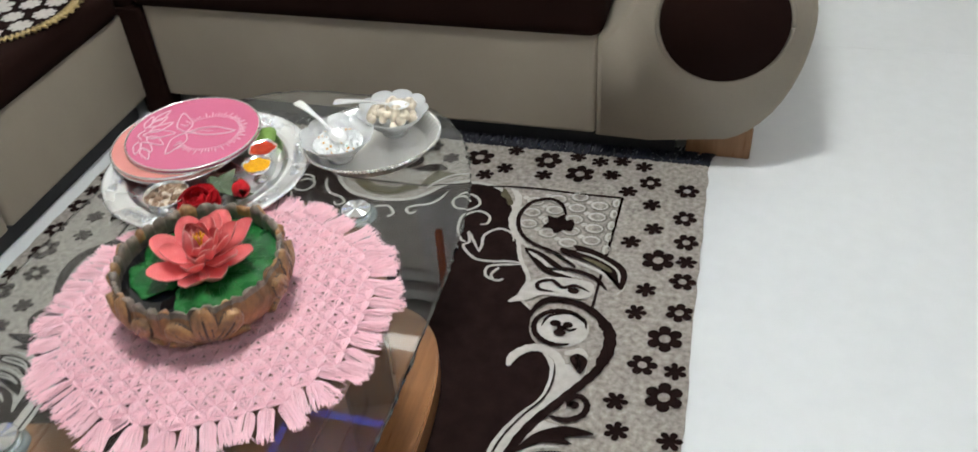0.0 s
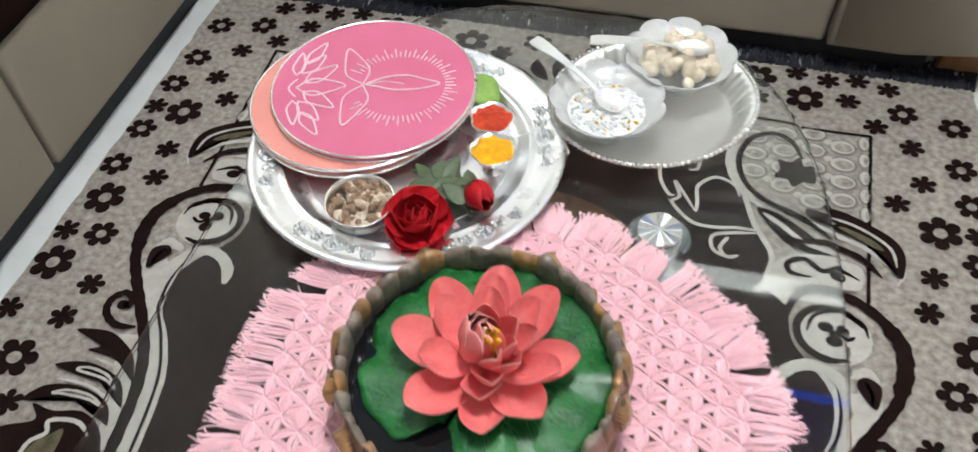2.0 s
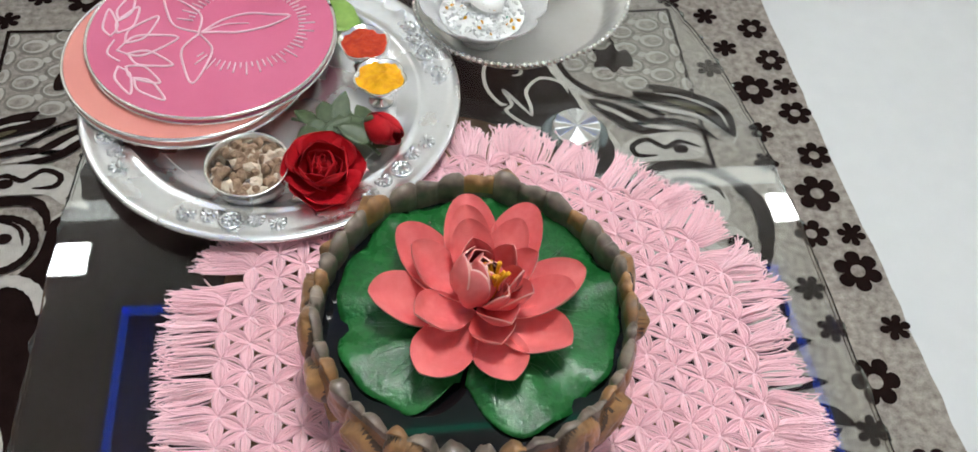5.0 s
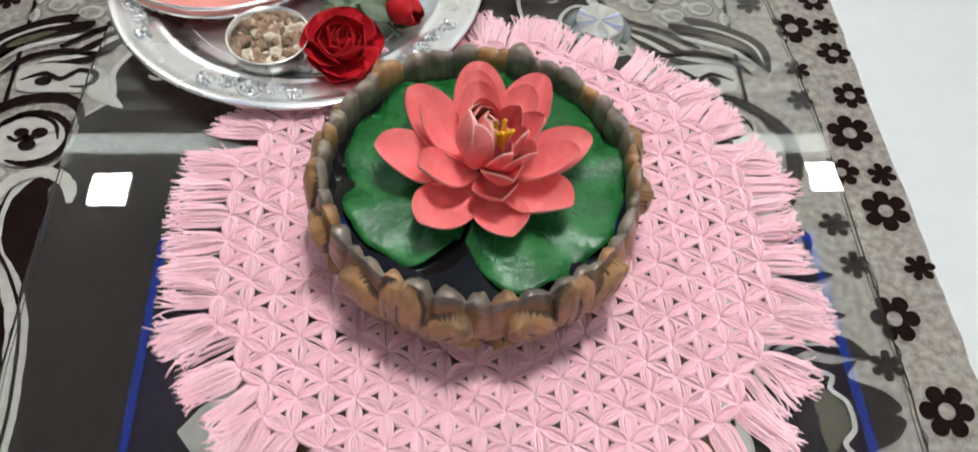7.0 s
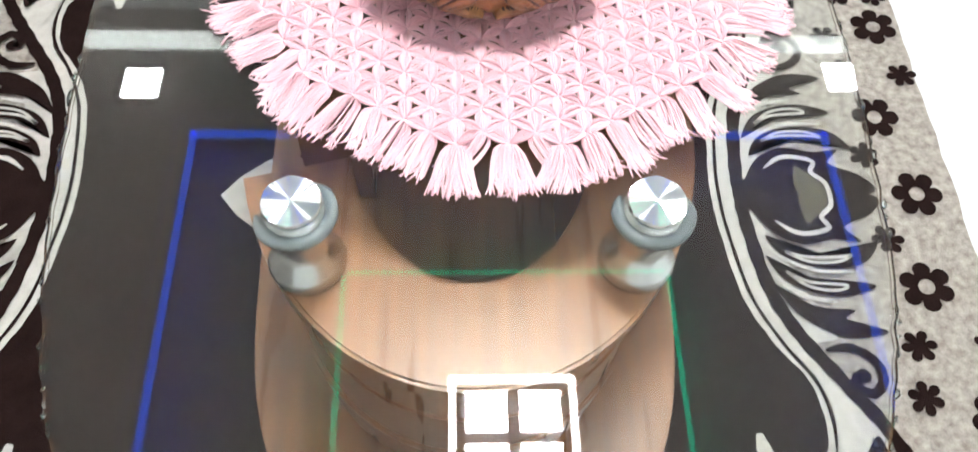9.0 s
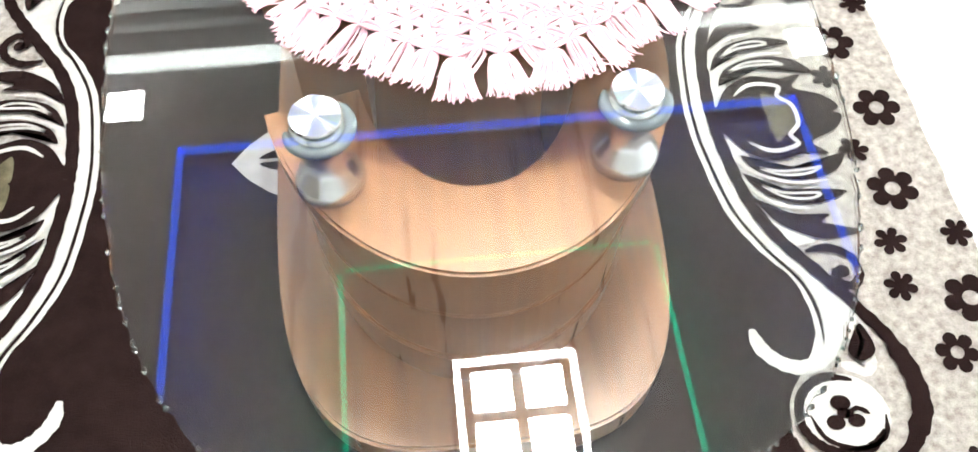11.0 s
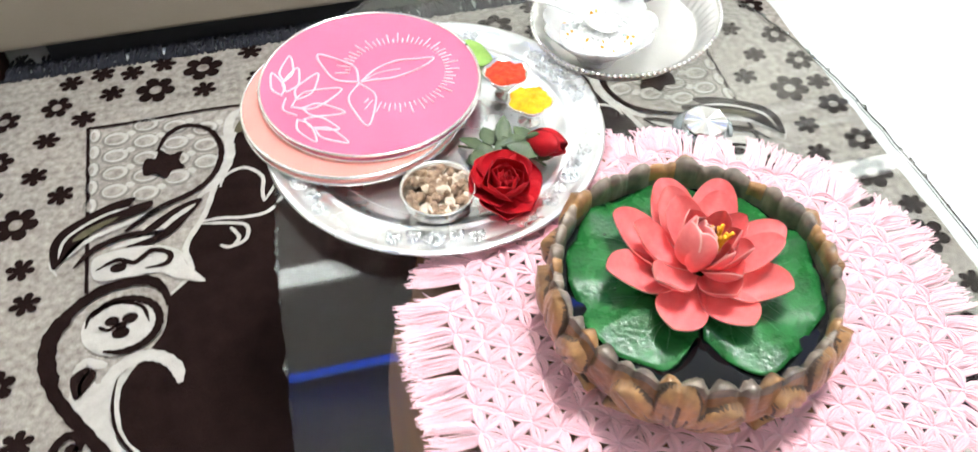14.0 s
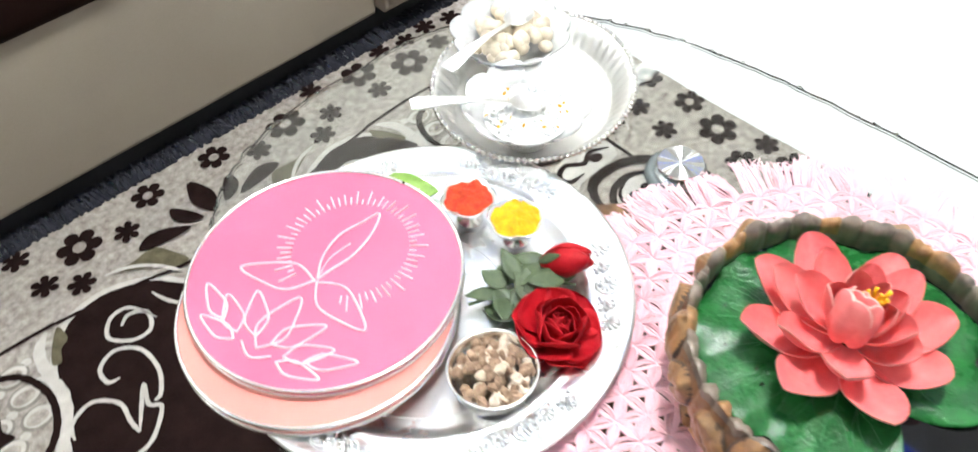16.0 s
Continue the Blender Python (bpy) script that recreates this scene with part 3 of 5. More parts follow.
    for i in range(6):
        for j in range(-1, 6):
            x, y = 0.547 - 0.048 * i, 0.688 + 0.0405 * j + (0.020 if i % 2 == 0 else 0.0) + 0.004 * i
            if y > 0.838 or y < 0.662 or x < 0.32 + (0.84 - y) * 0.30:
                continue
            rx = 0.0235 if i else 0.012
            xx = x if i else x - 0.013
            disc(M_GREY, 2, xx, y, rx, 0.0188)
            disc(M_LIGHTPILE, 3, xx - 0.001, y + 0.001, rx - 0.0040, 0.0150)
            disc(M_CREAM, 4, xx + 0.001, y - 0.001, rx - 0.0085, 0.0100)
            if i:
                disc(M_LIGHTPILE, 2, x - 0.024, y + 0.010, 0.0075, 0.0065)
    stroke(M_LIGHTPILE, 4, [(0.290, 0.842), (0.312, 0.815), (0.318, 0.77), (0.317, 0.73), (0.337, 0.68), (0.372, 0.645)], 0.016)
    stroke(M_DARK, 5, [(0.432, 0.765), (0.415, 0.802), (0.385, 0.817), (0.35, 0.80), (0.333, 0.765), (0.331, 0.73), (0.345, 0.69), (0.376, 0.66), (0.43, 0.637), (0.48, 0.60)], 0.010, (0.4, 0.6))
    blob(M_DARK, 6, [(0.455, 0.735), (0.448, 0.752), (0.435, 0.748), (0.428, 0.768), (0.412, 0.752), (0.392, 0.756), (0.397, 0.735), (0.388, 0.715), (0.408, 0.714), (0.418, 0.698), (0.434, 0.712), (0.452, 0.712)], 3)
    blob(M_OLIVE, 4, [(0.275, 0.838), (0.295, 0.812), (0.307, 0.785), (0.296, 0.78), (0.287, 0.80), (0.272, 0.812)])
    # flame bud, teardrop
    blob(M_DARK, 6, [(0.580, 0.548), (0.588, 0.59), (0.574, 0.622), (0.540, 0.645), (0.50, 0.664), (0.465, 0.668), (0.472, 0.652), (0.44, 0.655), (0.448, 0.636), (0.495, 0.622), (0.535, 0.606), (0.562, 0.58)])
    stroke(M_LIGHTPILE, 5, [(0.574, 0.535), (0.584, 0.562), (0.562, 0.572), (0.530, 0.597), (0.490, 0.612), (0.445, 0.628), (0.418, 0.640)], 0.008)
    stroke(M_DARK, 5, [(0.552, 0.545), (0.520, 0.578), (0.470, 0.592), (0.425, 0.585), (0.395, 0.600)], 0.011, (0.2, 0.2))
    stroke(M_LIGHTPILE, 7, [(0.574, 0.568), (0.568, 0.60), (0.545, 0.622), (0.51, 0.640), (0.475, 0.648)], 0.005)
    blob(M_OLIVE, 7, [(0.556, 0.598), (0.54, 0.615), (0.505, 0.630), (0.49, 0.630), (0.515, 0.615), (0.54, 0.60)])
    blob(M_DARK, 4, [(0.45, 0.60), (0.40, 0.635), (0.365, 0.642), (0.385, 0.61), (0.42, 0.575), (0.48, 0.56)])
    stroke(M_LIGHTPILE, 5, [(0.375, 0.632), (0.405, 0.612), (0.44, 0.585), (0.50, 0.570)], 0.009)
    blob(M_LIGHTPILE, 5, [(0.524, 0.556), (0.48, 0.566), (0.43, 0.560), (0.398, 0.540), (0.392, 0.515), (0.366, 0.476), (0.405, 0.490), (0.43, 0.508), (0.48, 0.510), (0.52, 0.515)])
    stroke(M_DARK, 6, [(0.52, 0.532), (0.49, 0.545), (0.465, 0.535), (0.44, 0.552), (0.415, 0.540), (0.42, 0.522), (0.45, 0.520)], 0.009)
    disc(M_DARK, 6, 0.488, 0.530, 0.012, 0.009)
    # pale curls drawn in the dark field
    for pts in ([(0.167, 0.757), (0.186, 0.798), (0.214, 0.800), (0.232, 0.772), (0.209, 0.745), (0.182, 0.745), (0.172, 0.774), (0.193, 0.788), (0.210, 0.777)],
                [(0.251, 0.703), (0.266, 0.708), (0.264, 0.734), (0.236, 0.747), (0.209, 0.724), (0.207, 0.679), (0.223, 0.645), (0.235, 0.640)],
                [(0.336, 0.660), (0.328, 0.684), (0.296, 0.695), (0.270, 0.669), (0.272, 0.635), (0.271, 0.613)],
                [(0.271, 0.613), (0.253, 0.642), (0.233, 0.672), (0.243, 0.641), (0.233, 0.625), (0.267, 0.591), (0.305, 0.588), (0.338, 0.594), (0.370, 0.594)],
                [(0.370, 0.590), (0.326, 0.581), (0.301, 0.569), (0.304, 0.543), (0.328, 0.533), (0.342, 0.540)],
                [(0.323, 0.534), (0.314, 0.549), (0.325, 0.572)],
                [(0.15, 0.80), (0.14, 0.77), (0.12, 0.745), (0.09, 0.735), (0.075, 0.718), (0.088, 0.705), (0.10, 0.716)],
                [(0.0, 0.715), (0.03, 0.722), (0.05, 0.700), (0.04, 0.684)]):
        stroke(M_LIGHTPILE, 3, pts, 0.0060, (0.35, 0.5))
    # head of the short side: petals round a palmette
    blob(M_DARK, 4, [(0.0, 0.87), (0.018, 0.90), (0.014, 0.93), (0.0, 0.95)])
    blob(M_DARK, 4, [(0.02, 0.872), (0.034, 0.905), (0.05, 0.922), (0.058, 0.90), (0.045, 0.878)])
    blob(M_DARK, 4, [(0.045, 0.868), (0.075, 0.892), (0.105, 0.898), (0.125, 0.880), (0.09, 0.868)])
    blob(M_OLIVE, 4, [(0.175, 0.872), (0.145, 0.868), (0.108, 0.872), (0.090, 0.845), (0.080, 0.815), (0.105, 0.818), (0.125, 0.838), (0.150, 0.855)])
    stroke(M_LIGHTPILE, 5, [(0.185, 0.874), (0.150, 0.862), (0.120, 0.836), (0.098, 0.800)], 0.006, (0.3, 0.4))
    blob(M_OLIVE, 4, [(0.08, 0.80), (0.05, 0.805), (0.02, 0.79), (0.0, 0.79), (0.0, 0.765), (0.04, 0.77)])
    stroke(M_DARK, 3, [(0.274, 0.846), (0.22, 0.838), (0.15, 0.826), (0.087, 0.811), (0.0, 0.81)], 0.006, (1, 1))
    # small lozenge leaf in the middle of the field
    put(M_LIGHTPILE, 3, [(0.0, 0.0), (0.222, 0.0), (0.20, 0.028), (0.17, 0.052), (0.14, 0.067), (0.10, 0.072), (0.05, 0.068), (0.0, 0.07)], [(0, k, k + 1) for k in range(1, 7)])
    for q in (0.0, 0.026, 0.05):
        blob(M_DARK, 4, [(0.185 - q, 0.004 + q * 0.75), (0.165 - q, 0.016 + q * 0.75), (0.135 - q, 0.018 + q * 0.6), (0.12 - q, 0.008 + q * 0.5), (0.15 - q, 0.003 + q * 0.6)])
    names = {M_DARK: "dark_scroll_pattern", M_LIGHTPILE: "pale_scroll_pattern", M_OLIVE: "olive_scroll_pattern", M_GREY: "grey_scroll_pattern", M_CREAM: "cream_oval_pattern"}
    for (mat_, level), (v, f) in sorted(layers.items(), key=lambda q: (q[0][1], q[0][0].name)):
        tagged(raw(names[mat_], v, f, mat_, th, smooth=False), kind="stuff")
    # border flowers
    kinds = {"L": raw("flower_motif", *flower_mesh(0.036, 6, 0.40), M_DARK, th, smooth=False), "M": raw("flower_motif", *flower_mesh(0.028, 6, 0.42), M_DARK, th, smooth=False),
             "S": raw("flower_motif", *flower_mesh(0.0225, 6, 0.55, False), M_DARK, th, smooth=False)}
    used = set()
    spots = "L.677,.437 M.643,.365 L.688,.297 S.607,.272 S.617,.208 L.648,.130 S.616,.064 L.673,.005 S.706,.205 L.643,.656 M.697,.600 S.628,.563 S.616,.497 M.698,.511 M.695,.723 S.581,.704"
    spots += " M.686,.802 S.624,.756 S.611,.838 S.554,.879 M.60,.920 M.684,.902 S.579,.980 S.526,.993 S.475,.984 S.509,.935 L.435,.927 L.352,.968 S.352,.908 S.256,.920 L.186,.953 S.267,.995 S.215,.886 S.42,.995 M.06,.975 S.12,.93 S.70,.66 S.702,.36"
    k = 0
    for word in spots.split():
        u, v = (float(q) for q in word[1:].split(","))
        for sx in (1, -1):
            for sy in (1, -1):
                if v < 0.01 and sy < 0:
                    continue
                src = kinds[word[0]]
                ob = src if word[0] not in used else new("flower_motif", src.data)
                used.add(word[0])
                ob.parent = th
                k += 1
                ob.matrix_basis = pose(sx * u, sy * v, 0.0012 + 0.0001 * (k % 5), 0, 0, 37 * k % 60) @ Matrix.Diagonal((1, 0.92, 1, 1))
    # fringe on the two short ends
    for sy, nm in ((1, "fringe"), (-1, "fringe")):
        v, f = [], []
        for i in range(620):
            x = -CU + 2 * CU * (i + rnd.random()) / 620
            l = rnd.uniform(0.035, 0.075)
            dx = rnd.uniform(-0.03, 0.03)
            p = [Vector((x, sy * (CV - 0.012 + rnd.uniform(0, 0.008)), 0.0015)), Vector((x + 0.3 * dx, sy * (CV + 0.35 * l), 0.004)), Vector((x + 0.7 * dx, sy * (CV + 0.7 * l), -0.003)), Vector((x + dx, sy * (CV + l), -0.006 + rnd.uniform(0, 0.006)))]
            tube(v, f, p, rnd.uniform(0.0018, 0.0032), 4)
        raw(nm, v, f, M_FRINGE, th, "black yarn fringe")


carpet()


# ---- glass table ----
GLASS_TOP, GLASS_LOW, WOOD_TOP = 0.420, 0.410, 0.330
CAPS = ((-0.129, -0.24), (0.129, -0.24), (0.129, 0.24), (-0.129, 0.24))


def superellipse(a, b, n, count, wob=0.0, seed=3):
    rnd = random.Random(seed)
    out = []
    for k in range(count):
        t = 2 * math.pi * k / count
        c, s = math.cos(t), math.sin(t)
        q = 1 + rnd.uniform(-wob, wob)
        out.append((a * q * math.copysign(abs(c) ** (2 / n), c), b * q * math.copysign(abs(s) ** (2 / n), s)))
    return out


def crescent(inner, a0, a1, leg):
    """A C-shaped board round (0, -0.1): an arc from a0 to a1 degrees, then a straight leg."""
    ax, ay, bx, by = 0.195, 0.248, 0.105, 0.158
    o = [(ax * math.cos(radians(q)), -0.1 + ay * math.sin(radians(q))) for q in np.linspace(a0, a1, 36)]
    i = [(bx * math.cos(radians(q)), -0.1 + by * math.sin(radians(q))) for q in np.linspace(a0, a1, 36)]
    o.append((ax, -0.1 + leg))
    i.append((bx, -0.1 + leg))
    if inner:
        o = [(x * 0.93, -0.1 + (y + 0.1) * 0.94) for x, y in o]
    return o + i[::-1]


def table():
    th = thing("coffee_table", "oblong glass-topped coffee table with curved brown wooden base", "coffee table")
    out = superellipse(0.303, 0.562, 3.0, 220, 0.004)
    top = part("glass_top", slab(out, GLASS_LOW, GLASS_TOP, 0.002), M_GLASS, th, "clear glass top with chipped edge", smooth=False)
    top.visible_shadow = False
    # rough cut edge: a run of small facets just outside the sheet
    rnd = random.Random(8)
    v, f = [], []
    big = superellipse(0.3035, 0.5625, 3.0, 260, 0.0, 3)
    for k in range(0, 260):
        if rnd.random() < 0.62:
            p, q = big[k], big[(k + 1) % 260]
            a, b = rnd.uniform(0.0, 0.4), rnd.uniform(0.5, 1.0)
            p1, p2 = [Vector((p[0] + (q[0] - p[0]) * e, p[1] + (q[1] - p[1]) * e, GLASS_TOP - rnd.uniform(0.001, 0.008))) for e in (a, b)]
            tube(v, f, [p1, (p1 + p2) / 2 + Vector((0, 0, 0.0006)), p2], rnd.uniform(0.0012, 0.0030), 5, lambda e: 1.0 if e == 0.5 else 0.3)
    edge = tagged(raw("cut_edge", v, f, M_GLASSEDGE, top, "sparkling chipped glass edge"), kind="stuff")
    edge.visible_shadow = False
    base = superellipse(0.232, 0.405, 3.6, 72)
    part("base_board", slab(base, 0.0065, 0.06, 0.004), M_WOOD, th, "brown wooden base board", smooth=False)
    for turn in (0, 180):
        m = Matrix.Rotation(radians(turn), 4, "Z")
        bm = slab(crescent(False, 194, 360, 0.12), WOOD_TOP - 0.022, WOOD_TOP, 0.003)
        bmesh.ops.transform(bm, matrix=m, verts=bm.verts[:])
        part("crescent_board", bm, M_WOOD, th, "curved brown wooden board", smooth=False)
        bm = slab(crescent(True, 198, 360, 0.11), 0.06, WOOD_TOP - 0.022)
        bmesh.ops.transform(bm, matrix=m, verts=bm.verts[:])
        part("curved_leg", bm, M_WOOD, th, "curved wooden leg panel", smooth=False)
        for z, grow in ((0.225, 1.012), (0.130, 1.024)):
            lip = [(x * grow, -0.1 + (y + 0.1) * grow) for x, y in crescent(True, 200, 358, 0.10)]
            bm = slab(lip, z - 0.010, z, 0.002)
            bmesh.ops.transform(bm, matrix=m, verts=bm.verts[:])
            part("ledge", bm, M_WOOD, th, "thin projecting wooden ledge", smooth=False)
    for x, y in CAPS:
        h = GLASS_LOW - WOOD_TOP
        sp = part("spool", lathe([(0.0, WOOD_TOP), (0.030, WOOD_TOP), (0.0305, WOOD_TOP + 0.006), (0.028, WOOD_TOP + 0.013), (0.0205, WOOD_TOP + 0.026), (0.0165, WOOD_TOP + 0.5 * h), (0.0185, WOOD_TOP + 0.66 * h), (0.0235, WOOD_TOP + 0.82 * h), (0.0245, GLASS_LOW - 0.008), (0.0215, GLASS_LOW - 0.0005), (0.0, GLASS_LOW - 0.0005)], 48, cx=x, cy=y), M_CHROME, th, "chrome spool support")
        # clear clip below the glass, open on one side
        gap = radians(128 if x < 0 else 92) + (0 if y < 0 else math.pi)
        v, f = [], []
        arc = [Vector((x + 0.0265 * math.cos(gap + radians(q)), y + 0.0265 * math.sin(gap + radians(q)), GLASS_LOW - 0.006)) for q in range(58, 304, 6)]
        tube(v, f, arc, 0.0052, 8, lambda e: min(1.0, 0.35 + 5 * e, 0.35 + 5 * (1 - e)))
        raw("clip_ring", v, f, M_RUBBER, sp, "clear grey open ring")
        # cap: brushed sectors that lean this way and that
        bm = lathe([(0.0, GLASS_TOP + 0.0003), (0.0215, GLASS_TOP + 0.0003), (0.0218, GLASS_TOP + 0.002), (0.0208, GLASS_TOP + 0.0036), (0.0, GLASS_TOP + 0.0038)], 60,
                   lambda a, i: (1.0, 0.00060 * math.sin(7 * a + x * 30) * (i == 3)), cx=x, cy=y)
        part("cap", bm, M_CAP, sp, "round brushed chrome cap", smooth=False)


M_CAP = surf("brushed_cap", (0.74, 0.75, 0.76), (0.86, 0.87, 0.88), 60, 0.13, metal=1.0, bscale=400, rvar=0.03)
cap_nodes = M_CAP.node_tree
radial = cap_nodes.nodes.new("ShaderNodeTangent")
radial.direction_type, radial.axis = "RADIAL", "Z"
cap_nodes.links.new(radial.outputs[0], cap_nodes.nodes["Principled BSDF"].inputs["Tangent"])
cap_nodes.nodes["Principled BSDF"].inputs["Anisotropic"].default_value = 0.3
table()


# ---- crocheted mat ----
MX, MY, MZ = 0.025, 0.008, GLASS_TOP


def mat_thing():
    th = thing("table_mat", "six-sided pink yarn mat of knotted flowers with a fringe", "mat", at=(MX, MY, MZ))
    rnd = random.Random(11)
    P, RINGS = 0.0222, 10
    DIRS = [Vector((math.cos(radians(q)), math.sin(radians(q)), 0)) for q in (30, 90, 150)]

    def strand_bundle(v, f, p, d):
        """An eye-shaped loop of yarn from knot to knot: strands bowed apart, standing up a little."""
        side = Vector((-d.y, d.x, 0)).normalized()
        swell, skew = rnd.uniform(0.85, 1.1), rnd.uniform(-0.0006, 0.0006)
        for s in (-1.0, -0.93, -0.84, -0.72, -0.56, -0.3, 0.0, 0.3, 0.56, 0.72, 0.84, 0.93, 1.0):
            e = s + rnd.uniform(-0.10, 0.10)
            bow = e * 0.0047 * swell + skew
            lift = (0.0020 + 0.0026 * abs(e) ** 1.5) * rnd.uniform(0.75, 1.25)
            pts = [p + d * t + side * bow * math.sin(math.pi * t) ** 0.75 + Vector((0, 0, lift * math.sin(math.pi * t) ** 0.7)) for t in (0.03, 0.15, 0.34, 0.5, 0.66, 0.85, 0.97)]
            tube(v, f, pts, 0.00090, 4)

    made = {}

    def flower(has):
        """A knot with those of its three loops that meet another knot; nine of each kind."""
        key = (has, rnd.randrange(9))
        if key not in made:
            v, f = [], []
            o = Vector((0, 0, 0.0028))
            for k in range(3):
                if has[k]:
                    strand_bundle(v, f, o, DIRS[k] * P)
            for q in range(7):
                a = q * 0.9
                pts = [o + Vector((0.0022 * math.cos(a + e), 0.0022 * math.sin(a + e), 0.0006 + 0.0011 * math.sin(2 * e))) for e in (0.0, 0.8, 1.6)]
                tube(v, f, pts, 0.00085, 4)
            tube(v, f, [o + Vector((0, 0, -0.0028)), o, o + Vector((0, 0, 0.0010))], 0.0019, 6, lambda e: 1.0 if e < 0.9 else 0.5)
            me = bpy.data.meshes.new("yarn_flower")
            me.from_pydata(v, [], f)
            me.materials.append(M_PINKYARN)
            me.shade_smooth()
            made[key] = me
        return made[key]

    # axial places on a six-sided lattice, from corner to corner
    cells = {(i, j) for i in range(-RINGS, RINGS + 1) for j in range(-RINGS, RINGS + 1) if abs(i + j) <= RINGS and i * i + j * j + i * j < 87}
    border = []
    for i, j in sorted(cells):
        p = (DIRS[0] * i + DIRS[1] * j) * P
        steps = ((1, 0), (0, 1), (-1, 1))
        ob = new("yarn_flower", flower(tuple((i + a, j + b) in cells for a, b in steps)))
        ob.parent = th
        ob.location = p + Vector((rnd.uniform(-1, 1) * 0.0011, rnd.uniform(-1, 1) * 0.0011, rnd.uniform(0, 0.0012)))
        near = sum((i + a, j + b) in cells for a, b in ((1, 0), (0, 1), (-1, 1), (-1, 0), (0, -1), (1, -1)))
        if near < 6:
            border.append((p, near))
    # fringe: one tassel at each border knot, two where the rim turns
    for p, near in border:
        a0 = math.atan2(p.y, p.x)
        face = radians(60) * round(a0 / radians(60))
        turns = (a0 - 0.15, a0 + 0.15) if near < 4 else (0.55 * face + 0.45 * a0,)
        for a in turns:
            v, f = [], []
            a += rnd.uniform(-0.16, 0.16)
            out, side = Vector((math.cos(a), math.sin(a), 0)), Vector((-math.sin(a), math.cos(a), 0))
            size, lean, puff = rnd.uniform(0.039, 0.048) * (0.92 if near < 4 else 1.0), rnd.uniform(-0.006, 0.006), rnd.uniform(0.85, 1.25)
            for q in range(46):
                e = rnd.uniform(-1, 1)
                l = size * rnd.uniform(0.82, 1.10)
                curl = rnd.uniform(-1, 1) * 0.0028 if rnd.random() < 0.85 else rnd.uniform(-1, 1) * 0.009
                h = rnd.uniform(0.0010, 0.0065) * puff * (1.15 - abs(e))
                pts = [p + side * e * 0.0048 + Vector((0, 0, 0.0034)),
                       p + out * l * 0.20 + side * (e * 0.0100) + Vector((0, 0, 0.0030 + h)),
                       p + out * l * 0.58 + side * (e * 0.0108 * puff + 0.5 * lean) + Vector((0, 0, 0.0014 + 0.6 * h)),
                       p + out * l * 0.84 + side * (e * 0.0112 * puff + lean + 0.6 * curl) + Vector((0, 0, 0.0010 + 0.25 * h)),
                       p + out * l + side * (e * 0.0108 * puff + lean * 1.2 + 1.5 * curl) + Vector((0, 0, 0.0009 + rnd.uniform(0, 0.0008)))]
                tube(v, f, spline(pts, 2), 0.00078, 4, lambda t: 1.0 if t < 0.9 else 0.6)
            raw("tassel", v, f, M_PINKYARN, th)


mat_thing()


# ---- clay bowl with floating lotus ----
BX, BY, BZ = 0.0101, 0.0172, 0.4285
BOWL_STRETCH, WATER = 1.27, 0.4787


